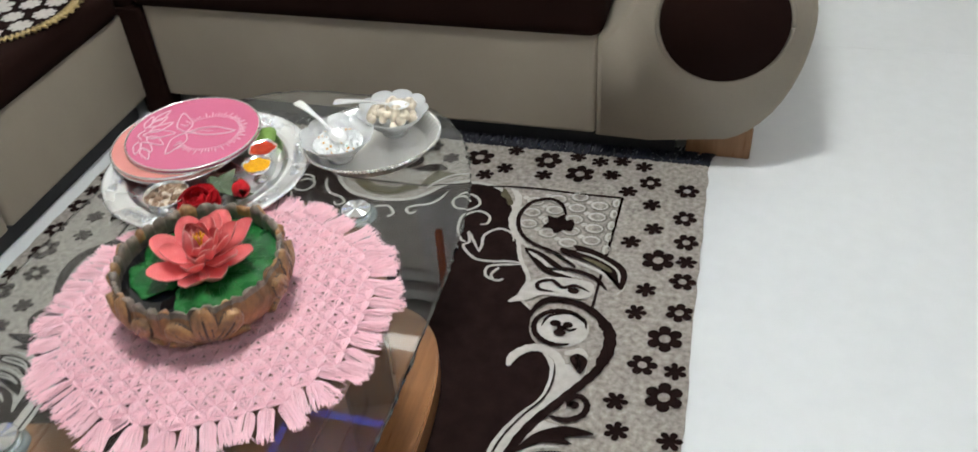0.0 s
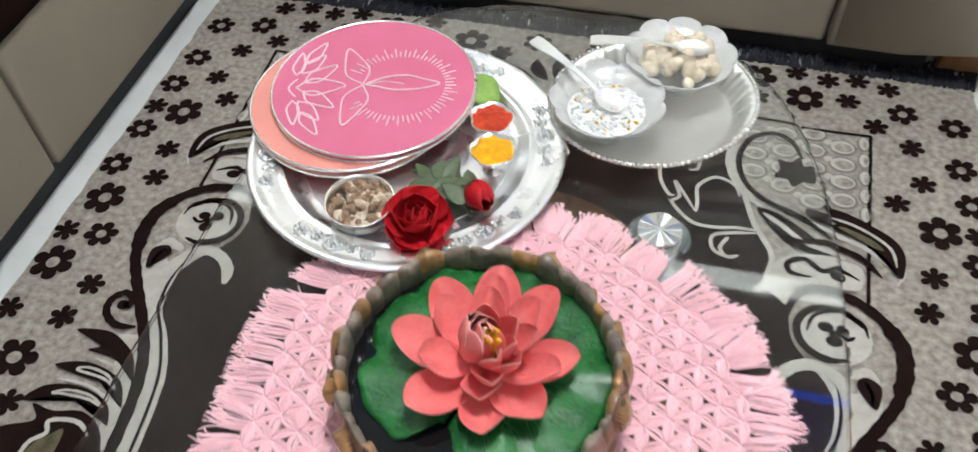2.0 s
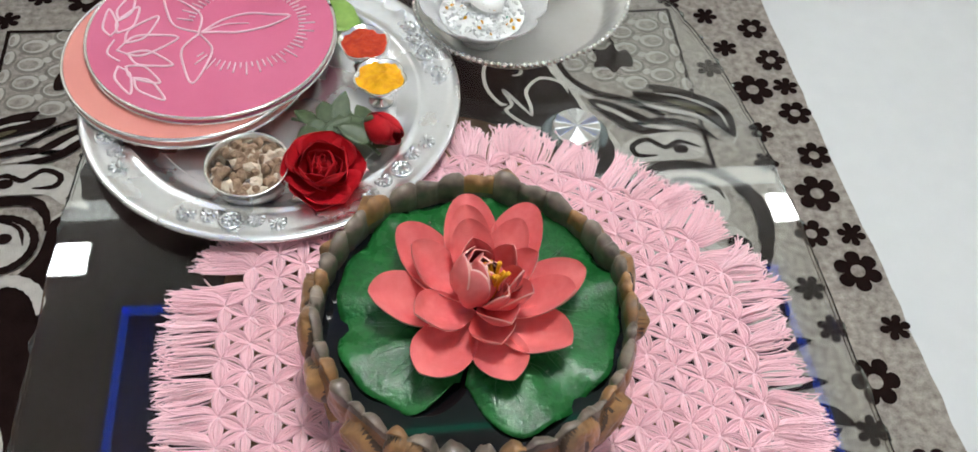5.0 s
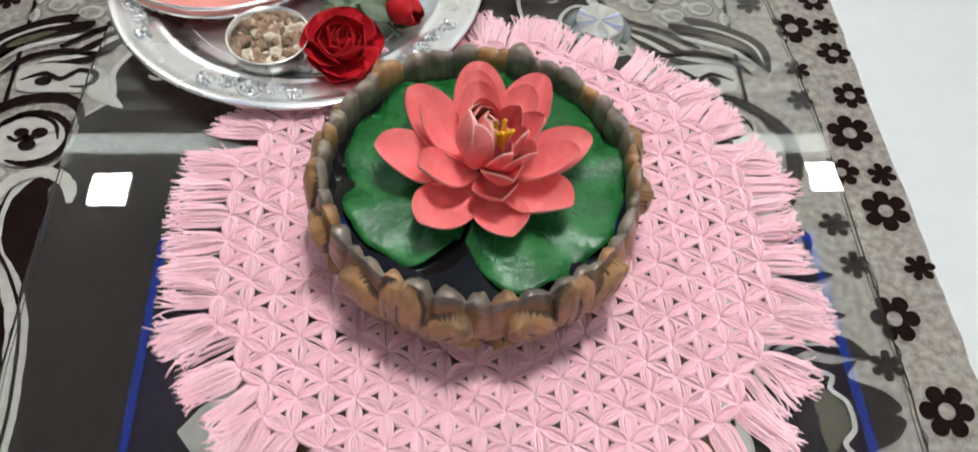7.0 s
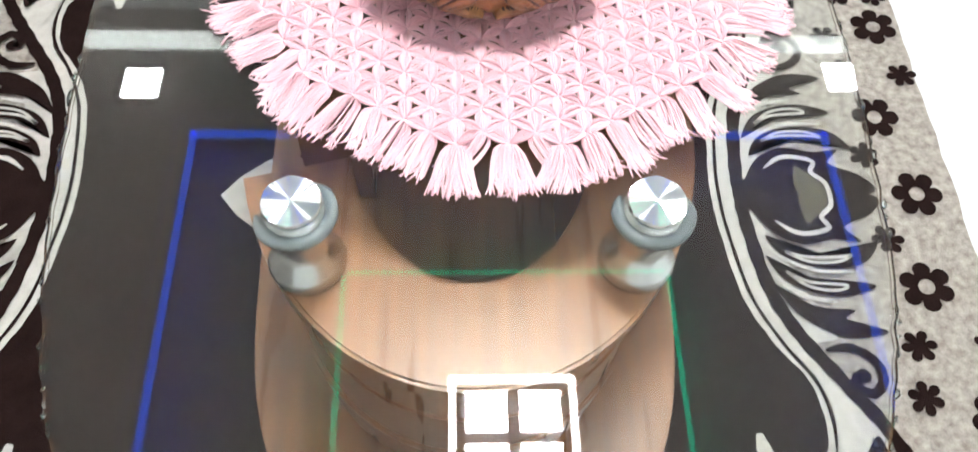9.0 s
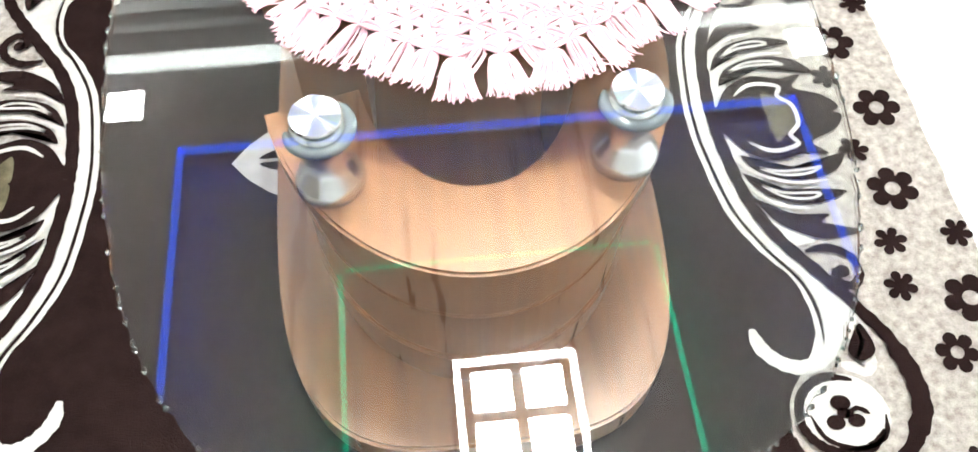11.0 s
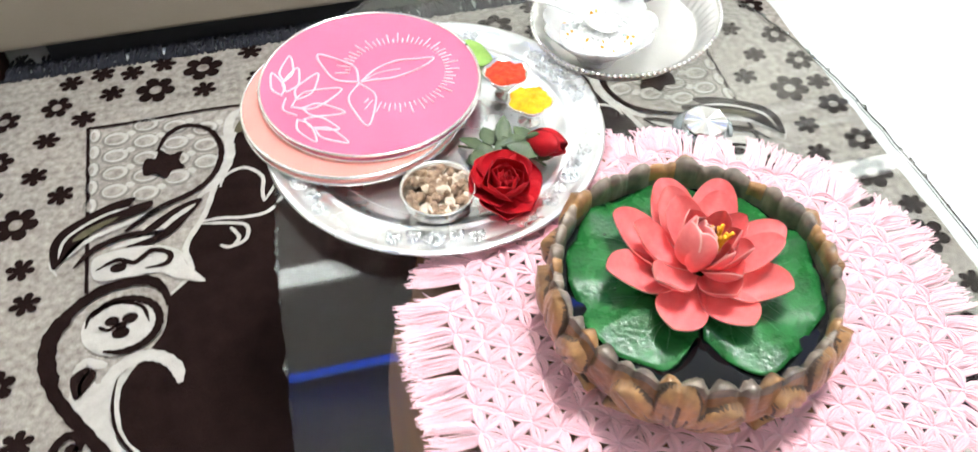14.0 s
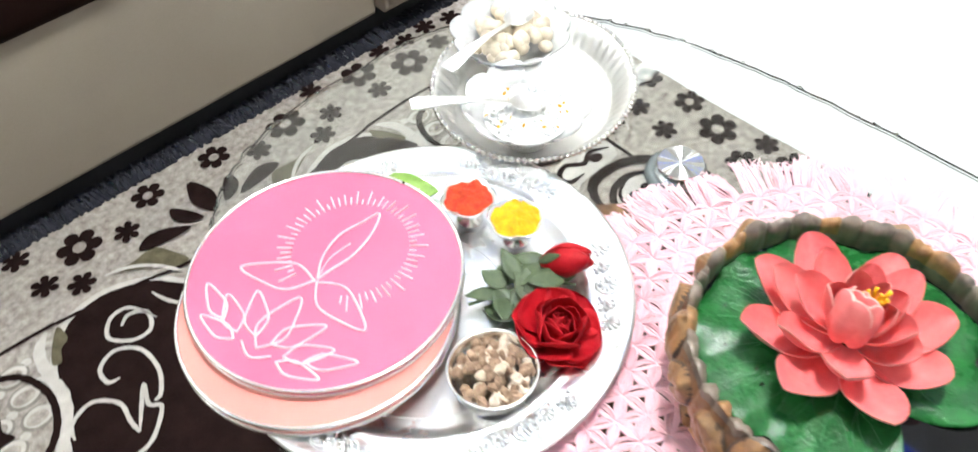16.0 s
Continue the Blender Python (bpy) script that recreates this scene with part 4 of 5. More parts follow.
def pot():
    th = thing("clay_bowl", "round brown clay bowl embossed with flowers, filled with water", "bowl", at=(BX, BY, BZ))
    th.matrix_basis = pose(BX, BY, BZ) @ Matrix.Diagonal((1.045, 1.045, BOWL_STRETCH, 1))
    rnd = random.Random(4)
    n, rows = 720, 60
    flowers = [radians(q) for q in (-118, -60, 13, 72, 128, 182)]
    # folds of clay pressed along the rim, of uneven width
    folds, a = [], 0.0
    while a < 2 * math.pi - 0.06:
        w = min(radians(rnd.uniform(6.5, 12.5)), 2 * math.pi - a)
        folds.append((a, w, rnd.uniform(0.55, 1.25), rnd.uniform(0.3, 0.7)))
        a += w
    folds[-1] = (folds[-1][0], 2 * math.pi - folds[-1][0], 0.9, 0.5)

    def fold(a):
        """Height of the fold at an angle, and its number."""
        a %= 2 * math.pi
        for k, (s, w, amp, peak) in enumerate(folds):
            if s <= a < s + w + 1e-9:
                t = (a - s) / w
                t = 0.5 * t / peak if t < peak else 0.5 + 0.5 * (t - peak) / (1 - peak)
                return amp * math.sin(math.pi * t) ** 0.7, k
        return 0.0, 0

    def fan(a, z):
        """Relief of the five-petalled fans at an angle and height, and whether it is in a groove."""
        best, dark = 0.0, False
        for c in flowers:
            y = ((a - c + math.pi) % (2 * math.pi) - math.pi) * 0.113
            if abs(y) > 0.058:
                continue
            zz = z * BOWL_STRETCH - 0.003
            for turn, L_, W in ((0, 0.076, 0.0165), (36, 0.072, 0.0160), (-36, 0.072, 0.0160), (70, 0.056, 0.0140), (-70, 0.056, 0.0140)):
                sn, cs = math.sin(radians(turn)), math.cos(radians(turn))
                u, w = (y * sn + zz * cs) / L_, y * cs - zz * sn
                if not 0.0 < u < 1.0:
                    continue
                half = W * (0.30 + 0.70 * math.sin(0.5 * math.pi * min(1, u / 0.72))) * (1 if u < 0.72 else math.sqrt(1 - ((u - 0.72) / 0.28) ** 2))
                if abs(w) >= half:
                    continue
                h = 0.0088 * (0.22 + 0.78 * u ** 0.8) * (1 - (w / half) ** 2) ** 0.5
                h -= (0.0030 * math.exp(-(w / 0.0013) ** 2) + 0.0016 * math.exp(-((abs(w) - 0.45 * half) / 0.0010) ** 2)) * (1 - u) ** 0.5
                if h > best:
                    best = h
                    # petal edges, midribs and side furrows get the darker colour
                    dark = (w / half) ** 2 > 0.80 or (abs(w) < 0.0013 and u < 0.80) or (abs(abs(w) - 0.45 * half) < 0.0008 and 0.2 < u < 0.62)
        return best, dark

    def crest(a):
        """How far petal tips stand over the rim."""
        best = 0.0
        for c in flowers:
            y = ((a - c + math.pi) % (2 * math.pi) - math.pi) * 0.113
            for yc, hw, amp in ((0, 0.0160, 1.0), (0.034, 0.0145, 0.5), (-0.034, 0.0145, 0.5)):
                if abs(y - yc) < hw:
                    best = max(best, amp * math.sqrt(1 - ((y - yc) / hw) ** 2))
        return best

    bm = bmesh.new()
    rings, marks = [], []
    angles = [2 * math.pi * k / n for k in range(n)]
    F, C = [fold(a) for a in angles], [crest(a) for a in angles]
    for i in range(rows):
        h = i / (rows - 1)
        r = 0.075 + 0.0310 * math.sin(0.5 * math.pi * min(1, h / 0.60)) ** 0.8 - 0.0065 * max(0, (h - 0.60) / 0.40) ** 1.8
        ring, mark = [], []
        for k, a in enumerate(angles):
            top = 0.0545 + 0.0038 * F[k][0] + 0.0050 * C[k]
            z = top * h
            e, dark = fan(a, z)
            rr = r + e + 0.0045 * F[k][0] * h ** 4 * (1 - C[k]) + 0.0011 * noise.noise(Vector((math.cos(a) * 9, math.sin(a) * 9, h * 6))) + 0.0004 * noise.noise(Vector((math.cos(a) * 40, math.sin(a) * 40, h * 22)))
            ring.append(bm.verts.new((rr * math.cos(a), rr * math.sin(a), z)))
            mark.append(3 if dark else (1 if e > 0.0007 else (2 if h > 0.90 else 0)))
        rings.append(ring)
        marks.append(mark)
    for r0, z0, amp in ((0.1020, 0.0574, 1.0), (0.1008, 0.0580, 1.0), (0.0995, 0.0566, 1.0), (0.0988, 0.0530, 1.0), (0.0984, 0.0490, 0.9), (0.0982, 0.0440, 0.6), (0.0980, 0.0390, 0.3), (0.097, 0.030, 0), (0.086, 0.012, 0), (0.0, 0.009, 0)):
        if r0 == 0:
            rings.append([bm.verts.new((0, 0, z0))])
            marks.append([2])
            continue
        ring, mark = [], []
        for k, a in enumerate(angles):
            q = F[k][0] * amp
            rr = r0 - (0.0040 * q if r0 < 0.1002 else -0.0010 * q) + amp * 0.0010 * noise.noise(Vector((math.cos(a) * 30, math.sin(a) * 30, z0 * 300)))
            ring.append(bm.verts.new((rr * math.cos(a), rr * math.sin(a), z0 + amp * (0.0040 * F[k][0] + 0.0045 * C[k] * (r0 > 0.099)) - 0.002)))
            mark.append(1 if F[k][1] % 4 == 0 and r0 > 0.0986 else 2)
        rings.append(ring)
        marks.append(mark)
    for i, (p, q) in enumerate(zip(rings, rings[1:])):
        for k in range(n):
            k2 = (k + 1) % n
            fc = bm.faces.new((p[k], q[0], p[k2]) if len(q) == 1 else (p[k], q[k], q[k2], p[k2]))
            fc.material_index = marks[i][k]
    bm.faces.new(rings[0][::-1])
    bmesh.ops.recalc_face_normals(bm, faces=bm.faces[:])
    body = part("bowl_body", bm, M_POT, th, "glazed brown clay body with embossed flowers and folded rim")
    body.data.materials.append(M_POTOCHRE)
    body.data.materials.append(M_POTGREY)
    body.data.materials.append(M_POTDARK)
    part("water", lathe([(0.0, (WATER - BZ) / BOWL_STRETCH), (0.0985, (WATER - BZ) / BOWL_STRETCH)], 64), M_WATERTOP, th, "still dark water")


def petal_mesh(length, width, cup, curl, thick=0.0013):
    """A spoon-shaped rounded petal along +x, from its root; its cut edge takes the second material."""
    nu, nv = 18, 11
    bm = bmesh.new()
    top, low = [], []
    for i in range(nu):
        u = math.sin(0.5 * math.pi * i / (nu - 1))
        if u > 0.58:
            w = width * max(0.03, max(0.0, 1 - ((u - 0.58) / 0.42) ** 2) ** 0.62)
        else:
            w = width * (0.26 + 0.74 * math.sin(0.5 * math.pi * u / 0.58))
        t_row, l_row = [], []
        for j in range(nv):
            s = -1 + 2 * j / (nv - 1)
            x = length * u
            z = cup * s * s * w * 0.75 + curl * length * u * u - 0.10 * length * math.sin(math.pi * u)
            t_row.append(bm.verts.new((x, s * w / 2, z)))
            l_row.append(bm.verts.new((x, s * w / 2, z - thick)))
        top.append(t_row)
        low.append(l_row)
    for i in range(nu - 1):
        for j in range(nv - 1):
            bm.faces.new((top[i][j], top[i + 1][j], top[i + 1][j + 1], top[i][j + 1]))
            bm.faces.new((low[i][j], low[i][j + 1], low[i + 1][j + 1], low[i + 1][j]))
    loop = [(i, 0) for i in range(nu)] + [(nu - 1, j) for j in range(1, nv)] + [(i, nv - 1) for i in range(nu - 2, -1, -1)] + [(0, j) for j in range(nv - 2, 0, -1)]
    for (a, b), (c, d) in zip(loop, loop[1:] + loop[:1]):
        bm.faces.new((top[a][b], low[a][b], low[c][d], top[c][d])).material_index = 1
    bmesh.ops.recalc_face_normals(bm, faces=bm.faces[:])
    return bm


def add_petal(bm, th):
    ob = part("petal", bm, M_PETAL, th)
    ob.data.materials.append(M_PETALEDGE)
    ob.data.set_sharp_from_angle(angle=radians(60))


def lotus():
    th = thing("artificial_lotus", "coral pink plastic lotus on a glossy green lily pad, floating", "artificial flower", at=(0.0137, 0.0195, WATER + 0.0005))
    # lily pad: round, notched, wavy rim
    nr, na = 22, 120
    notch = radians(-106)
    bm = bmesh.new()
    mid = bm.verts.new((0, 0, 0.006))
    rings = []
    for i in range(1, nr + 1):
        t = i / nr
        ring = []
        for k in range(na + 1):
            a = notch + radians(1.5) + (2 * math.pi - radians(3)) * k / na
            d = min(abs(k), abs(na - k)) / na
            pull = 1 - 0.32 * math.exp(-(d * 46) ** 2 * 0.5) * t - 0.06 * math.exp(-(d * 12) ** 2)
            wav = 1 + 0.018 * math.sin(9 * a + 1) * t * t + 0.012 * math.sin(17 * a) * t * t + 0.014 * math.sin(5 * a + 2) * t ** 3
            rr = 0.0965 * (1 - 0.03 * math.sin(a)) * t * pull * wav
            vein = 0.0008 * abs(math.sin(11 * (a - notch) / 2)) ** 0.4
            z = 0.004 + 0.003 * (1 - t) + vein * math.sin(math.pi * min(t, 0.95)) + 0.0032 * t ** 4 * math.sin(9 * a + 0.6) + 0.0016 * t ** 3 * math.sin(15 * a) - 0.0014 * t ** 6
            ring.append(bm.verts.new((rr * math.cos(a) + 0.0005 * t, rr * math.sin(a) + 0.0075 * t, z)))
        rings.append(ring)
    for k in range(na):
        bm.faces.new((mid, rings[0][k], rings[0][k + 1]))
    for p, q in zip(rings, rings[1:]):
        for k in range(na):
            bm.faces.new((p[k], q[k], q[k + 1], p[k + 1]))
    bm.normal_update()
    bmesh.ops.solidify(bm, geom=bm.faces[:], thickness=0.0012)
    pad = part("lily_pad", bm, M_LEAFPAD, th, "glossy dark green lily pad")
    v, f = [], []
    rnd = random.Random(2)
    for k in range(1, 19):
        a = notch + 2 * math.pi * (k + 0.5) / 20
        pts = [Vector((r * math.cos(a + 0.05 * math.sin(r * 90 + k)), r * math.sin(a + 0.05 * math.sin(r * 90 + k)) + 0.1 * r, 0.0076 - 0.0022 * (r / 0.09))) for r in (0.02, 0.035, 0.05, 0.065, 0.078)]
        tube(v, f, pts, 0.0005, 4, lambda e: 1 - 0.6 * e)
        for sgn in (-1, 1):
            b = [pts[2], pts[2] + Vector((0.012 * math.cos(a + sgn * 0.5), 0.012 * math.sin(a + sgn * 0.5), -0.0004)), pts[2] + Vector((0.026 * math.cos(a + sgn * 0.35), 0.026 * math.sin(a + sgn * 0.35), -0.001))]
            tube(v, f, b, 0.00035, 4, lambda e: 1 - 0.6 * e)
    raw("vein_network", v, f, M_VEIN, pad, "raised pale green veins")
    v, f = [], []
    for k in range(26):
        a, r = rnd.uniform(0, 6.283), rnd.uniform(0.05, 0.076)
        c, q = Vector((r * math.cos(a), r * math.sin(a) + 0.1 * r, 0.0068)), rnd.uniform(0.0006, 0.0015)
        tube(v, f, [c + Vector((0, 0, -0.001)), c, c + Vector((0, 0, 0.6 * q)), c + Vector((0, 0, 0.9 * q))], q, 7, lambda e: 1 - 0.6 * e * e)
    tagged(raw("water_drop", v, f, M_DROP, pad, "clear water drops"), kind="stuff")
    # petals: angle, reach, tip height, width, cup, curl
    outer = ((176, 0.073, 0.034, 0.040, 0.30, 0.20), (134, 0.074, 0.036, 0.039, 0.36, 0.24), (92, 0.077, 0.037, 0.038, 0.40, 0.22), (55, 0.078, 0.036, 0.037, 0.40, 0.22),
             (9, 0.072, 0.034, 0.036, 0.36, 0.20), (-38, 0.068, 0.031, 0.037, 0.42, 0.26), (-76, 0.064, 0.026, 0.036, 0.30, 0.24), (-130, 0.070, 0.030, 0.039, 0.28, 0.22))
    second = ((143, 0.054, 0.043, 0.031, 0.42, 0.20), (93, 0.062, 0.044, 0.030, 0.48, 0.22), (56, 0.056, 0.046, 0.028, 0.48, 0.22), (-9, 0.061, 0.041, 0.030, 0.40, 0.20),
              (-158, 0.048, 0.041, 0.033, 0.36, 0.18), (-78, 0.042, 0.036, 0.030, 0.50, 0.28))
    third = ((95, 0.046, 0.050, 0.029, 0.55, 0.20), (22, 0.041, 0.050, 0.024, 0.58, 0.20), (42, 0.029, 0.055, 0.022, 0.65, 0.22), (-66, 0.035, 0.044, 0.027, 0.60, 0.26),
             (-26, 0.034, 0.049, 0.024, 0.62, 0.24), (-45, 0.021, 0.051, 0.020, 0.70, 0.26), (-4, 0.025, 0.056, 0.017, 0.72, 0.20), (100, 0.026, 0.056, 0.024, 0.70, 0.25))
    for row, root_r, root_z in ((outer, 0.006, 0.010), (second, 0.006, 0.014), (third, 0.005, 0.019)):
        for a, reach, tip, width, cup, curl in row:
            run, rise = reach - root_r, tip - root_z
            length = math.hypot(run, rise) / math.hypot(1, curl)
            elev = math.degrees(math.atan2(rise, run) - math.atan(curl))
            bm = petal_mesh(length, width, cup, curl)
            for v in bm.verts:
                v.co.z += 0.05 * length * noise.noise(v.co * 38 + Vector((a, reach * 90, 0)))
            m = Matrix.Rotation(radians(a), 4, "Z") @ Matrix.Translation((root_r, 0, root_z)) @ Matrix.Rotation(radians(-elev), 4, "Y") @ Matrix.Rotation(radians(rnd.uniform(-7, 7)), 4, "X")
            bmesh.ops.transform(bm, matrix=m, verts=bm.verts[:])
            add_petal(bm, th)
    # closed bud petals that wrap round beside the stamens
    for a, off, e, length, width, curl in ((165, 0.011, 66, 0.043, 0.030, 0.42), (-140, 0.010, 68, 0.041, 0.026, 0.40), (120, 0.010, 68, 0.040, 0.026, 0.42), (-175, 0.005, 74, 0.041, 0.026, 0.36),
                                           (-100, 0.006, 70, 0.034, 0.021, 0.40), (150, 0.002, 80, 0.039, 0.020, 0.30), (-50, 0.003, 74, 0.032, 0.016, 0.34), (80, 0.008, 72, 0.036, 0.022, 0.40), (20, 0.010, 70, 0.032, 0.018, 0.36)):
        bm = petal_mesh(length, width, 0.62, curl)
        m = Matrix.Translation((0.000 + off * math.cos(radians(a)), 0.002 + off * math.sin(radians(a)), 0.021)) @ Matrix.Rotation(radians(a), 4, "Z") @ Matrix.Rotation(radians(-e), 4, "Y")
        bmesh.ops.transform(bm, matrix=m, verts=bm.verts[:])
        add_petal(bm, th)
    v, f = [], []
    for k in range(10):
        a = 2 * math.pi * k / 10 + rnd.uniform(-0.2, 0.2)
        q = rnd.uniform(0.004, 0.010)
        p = [Vector((0.007, -0.002, 0.026)), Vector((0.007 + 0.5 * q * math.cos(a), -0.002 + 0.5 * q * math.sin(a), 0.050)), Vector((0.007 + q * math.cos(a), -0.002 + q * math.sin(a), 0.056 + rnd.uniform(0, 0.007)))]
        tube(v, f, spline(p, 3), 0.0012, 6, lambda e: 1 + 0.3 * e * e)
    raw("stamen_tuft", v, f, M_STAMEN, th, "yellow stamens")


M_WATERTOP = surf("dark_water", (0.004, 0.004, 0.005), (0.008, 0.008, 0.009), 10, 0.04, bscale=20, rvar=0.03)
pot()
lotus()


# ---- steel plate and the things on it ----
M_STEEL = surf("polished_aluminium", (0.86, 0.87, 0.88), (0.94, 0.95, 0.96), 14, 0.28, metal=1.0, bump=0.0003, bscale=220, rvar=0.07)
M_SILVER = surf("bright_silver", (0.90, 0.88, 0.85), (0.96, 0.95, 0.93), 20, 0.22, metal=1.0, bump=0.0012, bscale=70, rvar=0.08)
M_TRAY = surf("satin_silver", (0.92, 0.90, 0.87), (0.97, 0.96, 0.94), 16, 0.40, metal=1.0, bump=0.0008, bscale=90, rvar=0.06)
M_PINKNET = surf("pink_net", (0.55, 0.105, 0.205), (0.63, 0.15, 0.265), 9, 0.42, bump=0.0004, bscale=1500, spec=0.4)
M_CORALNET = surf("coral_net", (0.66, 0.23, 0.20), (0.74, 0.30, 0.26), 9, 0.45, bump=0.0004, bscale=1500, spec=0.4)
M_CHALK = surf("white_line_paint", (0.78, 0.52, 0.60), (0.86, 0.66, 0.72), 40, 0.6)
M_RED = surf("red_powder", (0.38, 0.014, 0.006), (0.62, 0.07, 0.014), 130, 0.85, bump=0.002, bscale=500)
M_YELLOW = surf("yellow_powder", (0.66, 0.26, 0.0), (0.86, 0.46, 0.004), 130, 0.85, bump=0.002, bscale=500)
M_ROSE = surf("red_rose_petal", (0.30, 0.003, 0.008), (0.55, 0.010, 0.018), 40, 0.6, bump=0.0005, bscale=300, spec=0.2)
M_ROSELEAF = surf("rose_leaf", (0.040, 0.065, 0.028), (0.11, 0.15, 0.07), 40, 0.5, bump=0.0005, bscale=300, island=0.3)
M_BETEL = surf("betel_leaf", (0.16, 0.30, 0.05), (0.28, 0.44, 0.10), 40, 0.4, bump=0.0005, bscale=200)
M_NUT = surf("chopped_nut", (0.15, 0.078, 0.048), (0.45, 0.31, 0.21), 130, 0.75, bump=0.0006, bscale=700)
M_NUTPALE = surf("pale_nut", (0.55, 0.43, 0.32), (0.74, 0.64, 0.54), 130, 0.7, bump=0.0006, bscale=700)
M_MAKHANA = surf("cream_nut", (0.56, 0.46, 0.34), (0.74, 0.66, 0.54), 60, 0.6, bump=0.0006, bscale=400)
M_SUGAR = surf("white_sugar", (0.76, 0.76, 0.76), (0.88, 0.88, 0.87), 200, 0.5, bump=0.002, bscale=600)
M_GREEN = surf("green_sweet", (0.02, 0.35, 0.2), (0.04, 0.45, 0.3), 60, 0.4)
PX, PY, PZ = -0.135, 0.283, 0.4275


def thali():
    th = thing("steel_plate", "round polished metal plate with embossed floral rim", "plate", at=(PX, PY, PZ))
    prof = [(0.0, 0.0), (0.112, 0.0), (0.117, 0.001), (0.124, 0.006), (0.1275, 0.0078), (0.129, 0.0070), (0.134, 0.0080), (0.139, 0.0088), (0.144, 0.0096), (0.149, 0.0104), (0.152, 0.0106), (0.155, 0.0122), (0.160, 0.0128), (0.162, 0.0120), (0.1625, 0.0105),
            (0.158, 0.0108), (0.126, 0.0055), (0.116, -0.0005), (0.0, -0.0008)]
    part("dish", lathe(prof, 160), M_STEEL, th, "polished metal dish")
    for g in range(6):
        v, f = [], []
        a0 = 2 * math.pi * (g + 0.3) / 6

        def at(x, y, h=0.0):
            """x along the rim, y outward, in metres from the motif's middle."""
            r, a = 0.1415 + y, a0 + x / 0.1415
            return Vector((r * math.cos(a), r * math.sin(a), 0.0096 + (r - 0.1415) * 0.16 + h))
        tube(v, f, [at(0.0085 * math.cos(q), 0.0085 * math.sin(q)) for q in [2 * math.pi * k / 20 for k in range(21)]], 0.0014, 6)
        for k in range(8):
            q = 2 * math.pi * k / 8
            tube(v, f, [at(0.002 * math.cos(q), 0.002 * math.sin(q)), at(0.0045 * math.cos(q), 0.0045 * math.sin(q), 0.0006), at(0.0072 * math.cos(q), 0.0072 * math.sin(q))], 0.0015, 6)
        for sx in (1, -1):
            for base, up in ((0.019, -0.004), (0.036, 0.001)):
                for k in range(7):      # half-open daisies beside the rosette
                    q = radians(-15 + 35 * k)
                    c, e = math.cos(q) * (0.8 if up else 1), math.sin(q)
                    tube(v, f, [at(sx * (base + 0.002 * c), up + 0.002 * e), at(sx * (base + 0.0055 * c), up + 0.0060 * e, 0.0005), at(sx * (base + 0.0085 * c), up + 0.0092 * e)], 0.0017, 6, lambda t: 0.6 + 0.5 * t)
                tube(v, f, [at(sx * (base + (0.004 - 0.0005 * k) * math.cos(0.9 * k)), up - 0.002 + (0.004 - 0.0005 * k) * math.sin(0.9 * k)) for k in range(7)], 0.0011, 5)
        tagged(raw("embossed_motif", v, f, M_STEEL, th), kind="stuff")
    for r in (0.062, 0.106):
        v, f = [], []
        tube(v, f, [Vector((r * math.cos(a), r * math.sin(a), 0.0003)) for a in [2 * math.pi * k / 96 for k in range(97)]], 0.0006, 5)
        raw("ring_groove", v, f, M_STEEL, th)


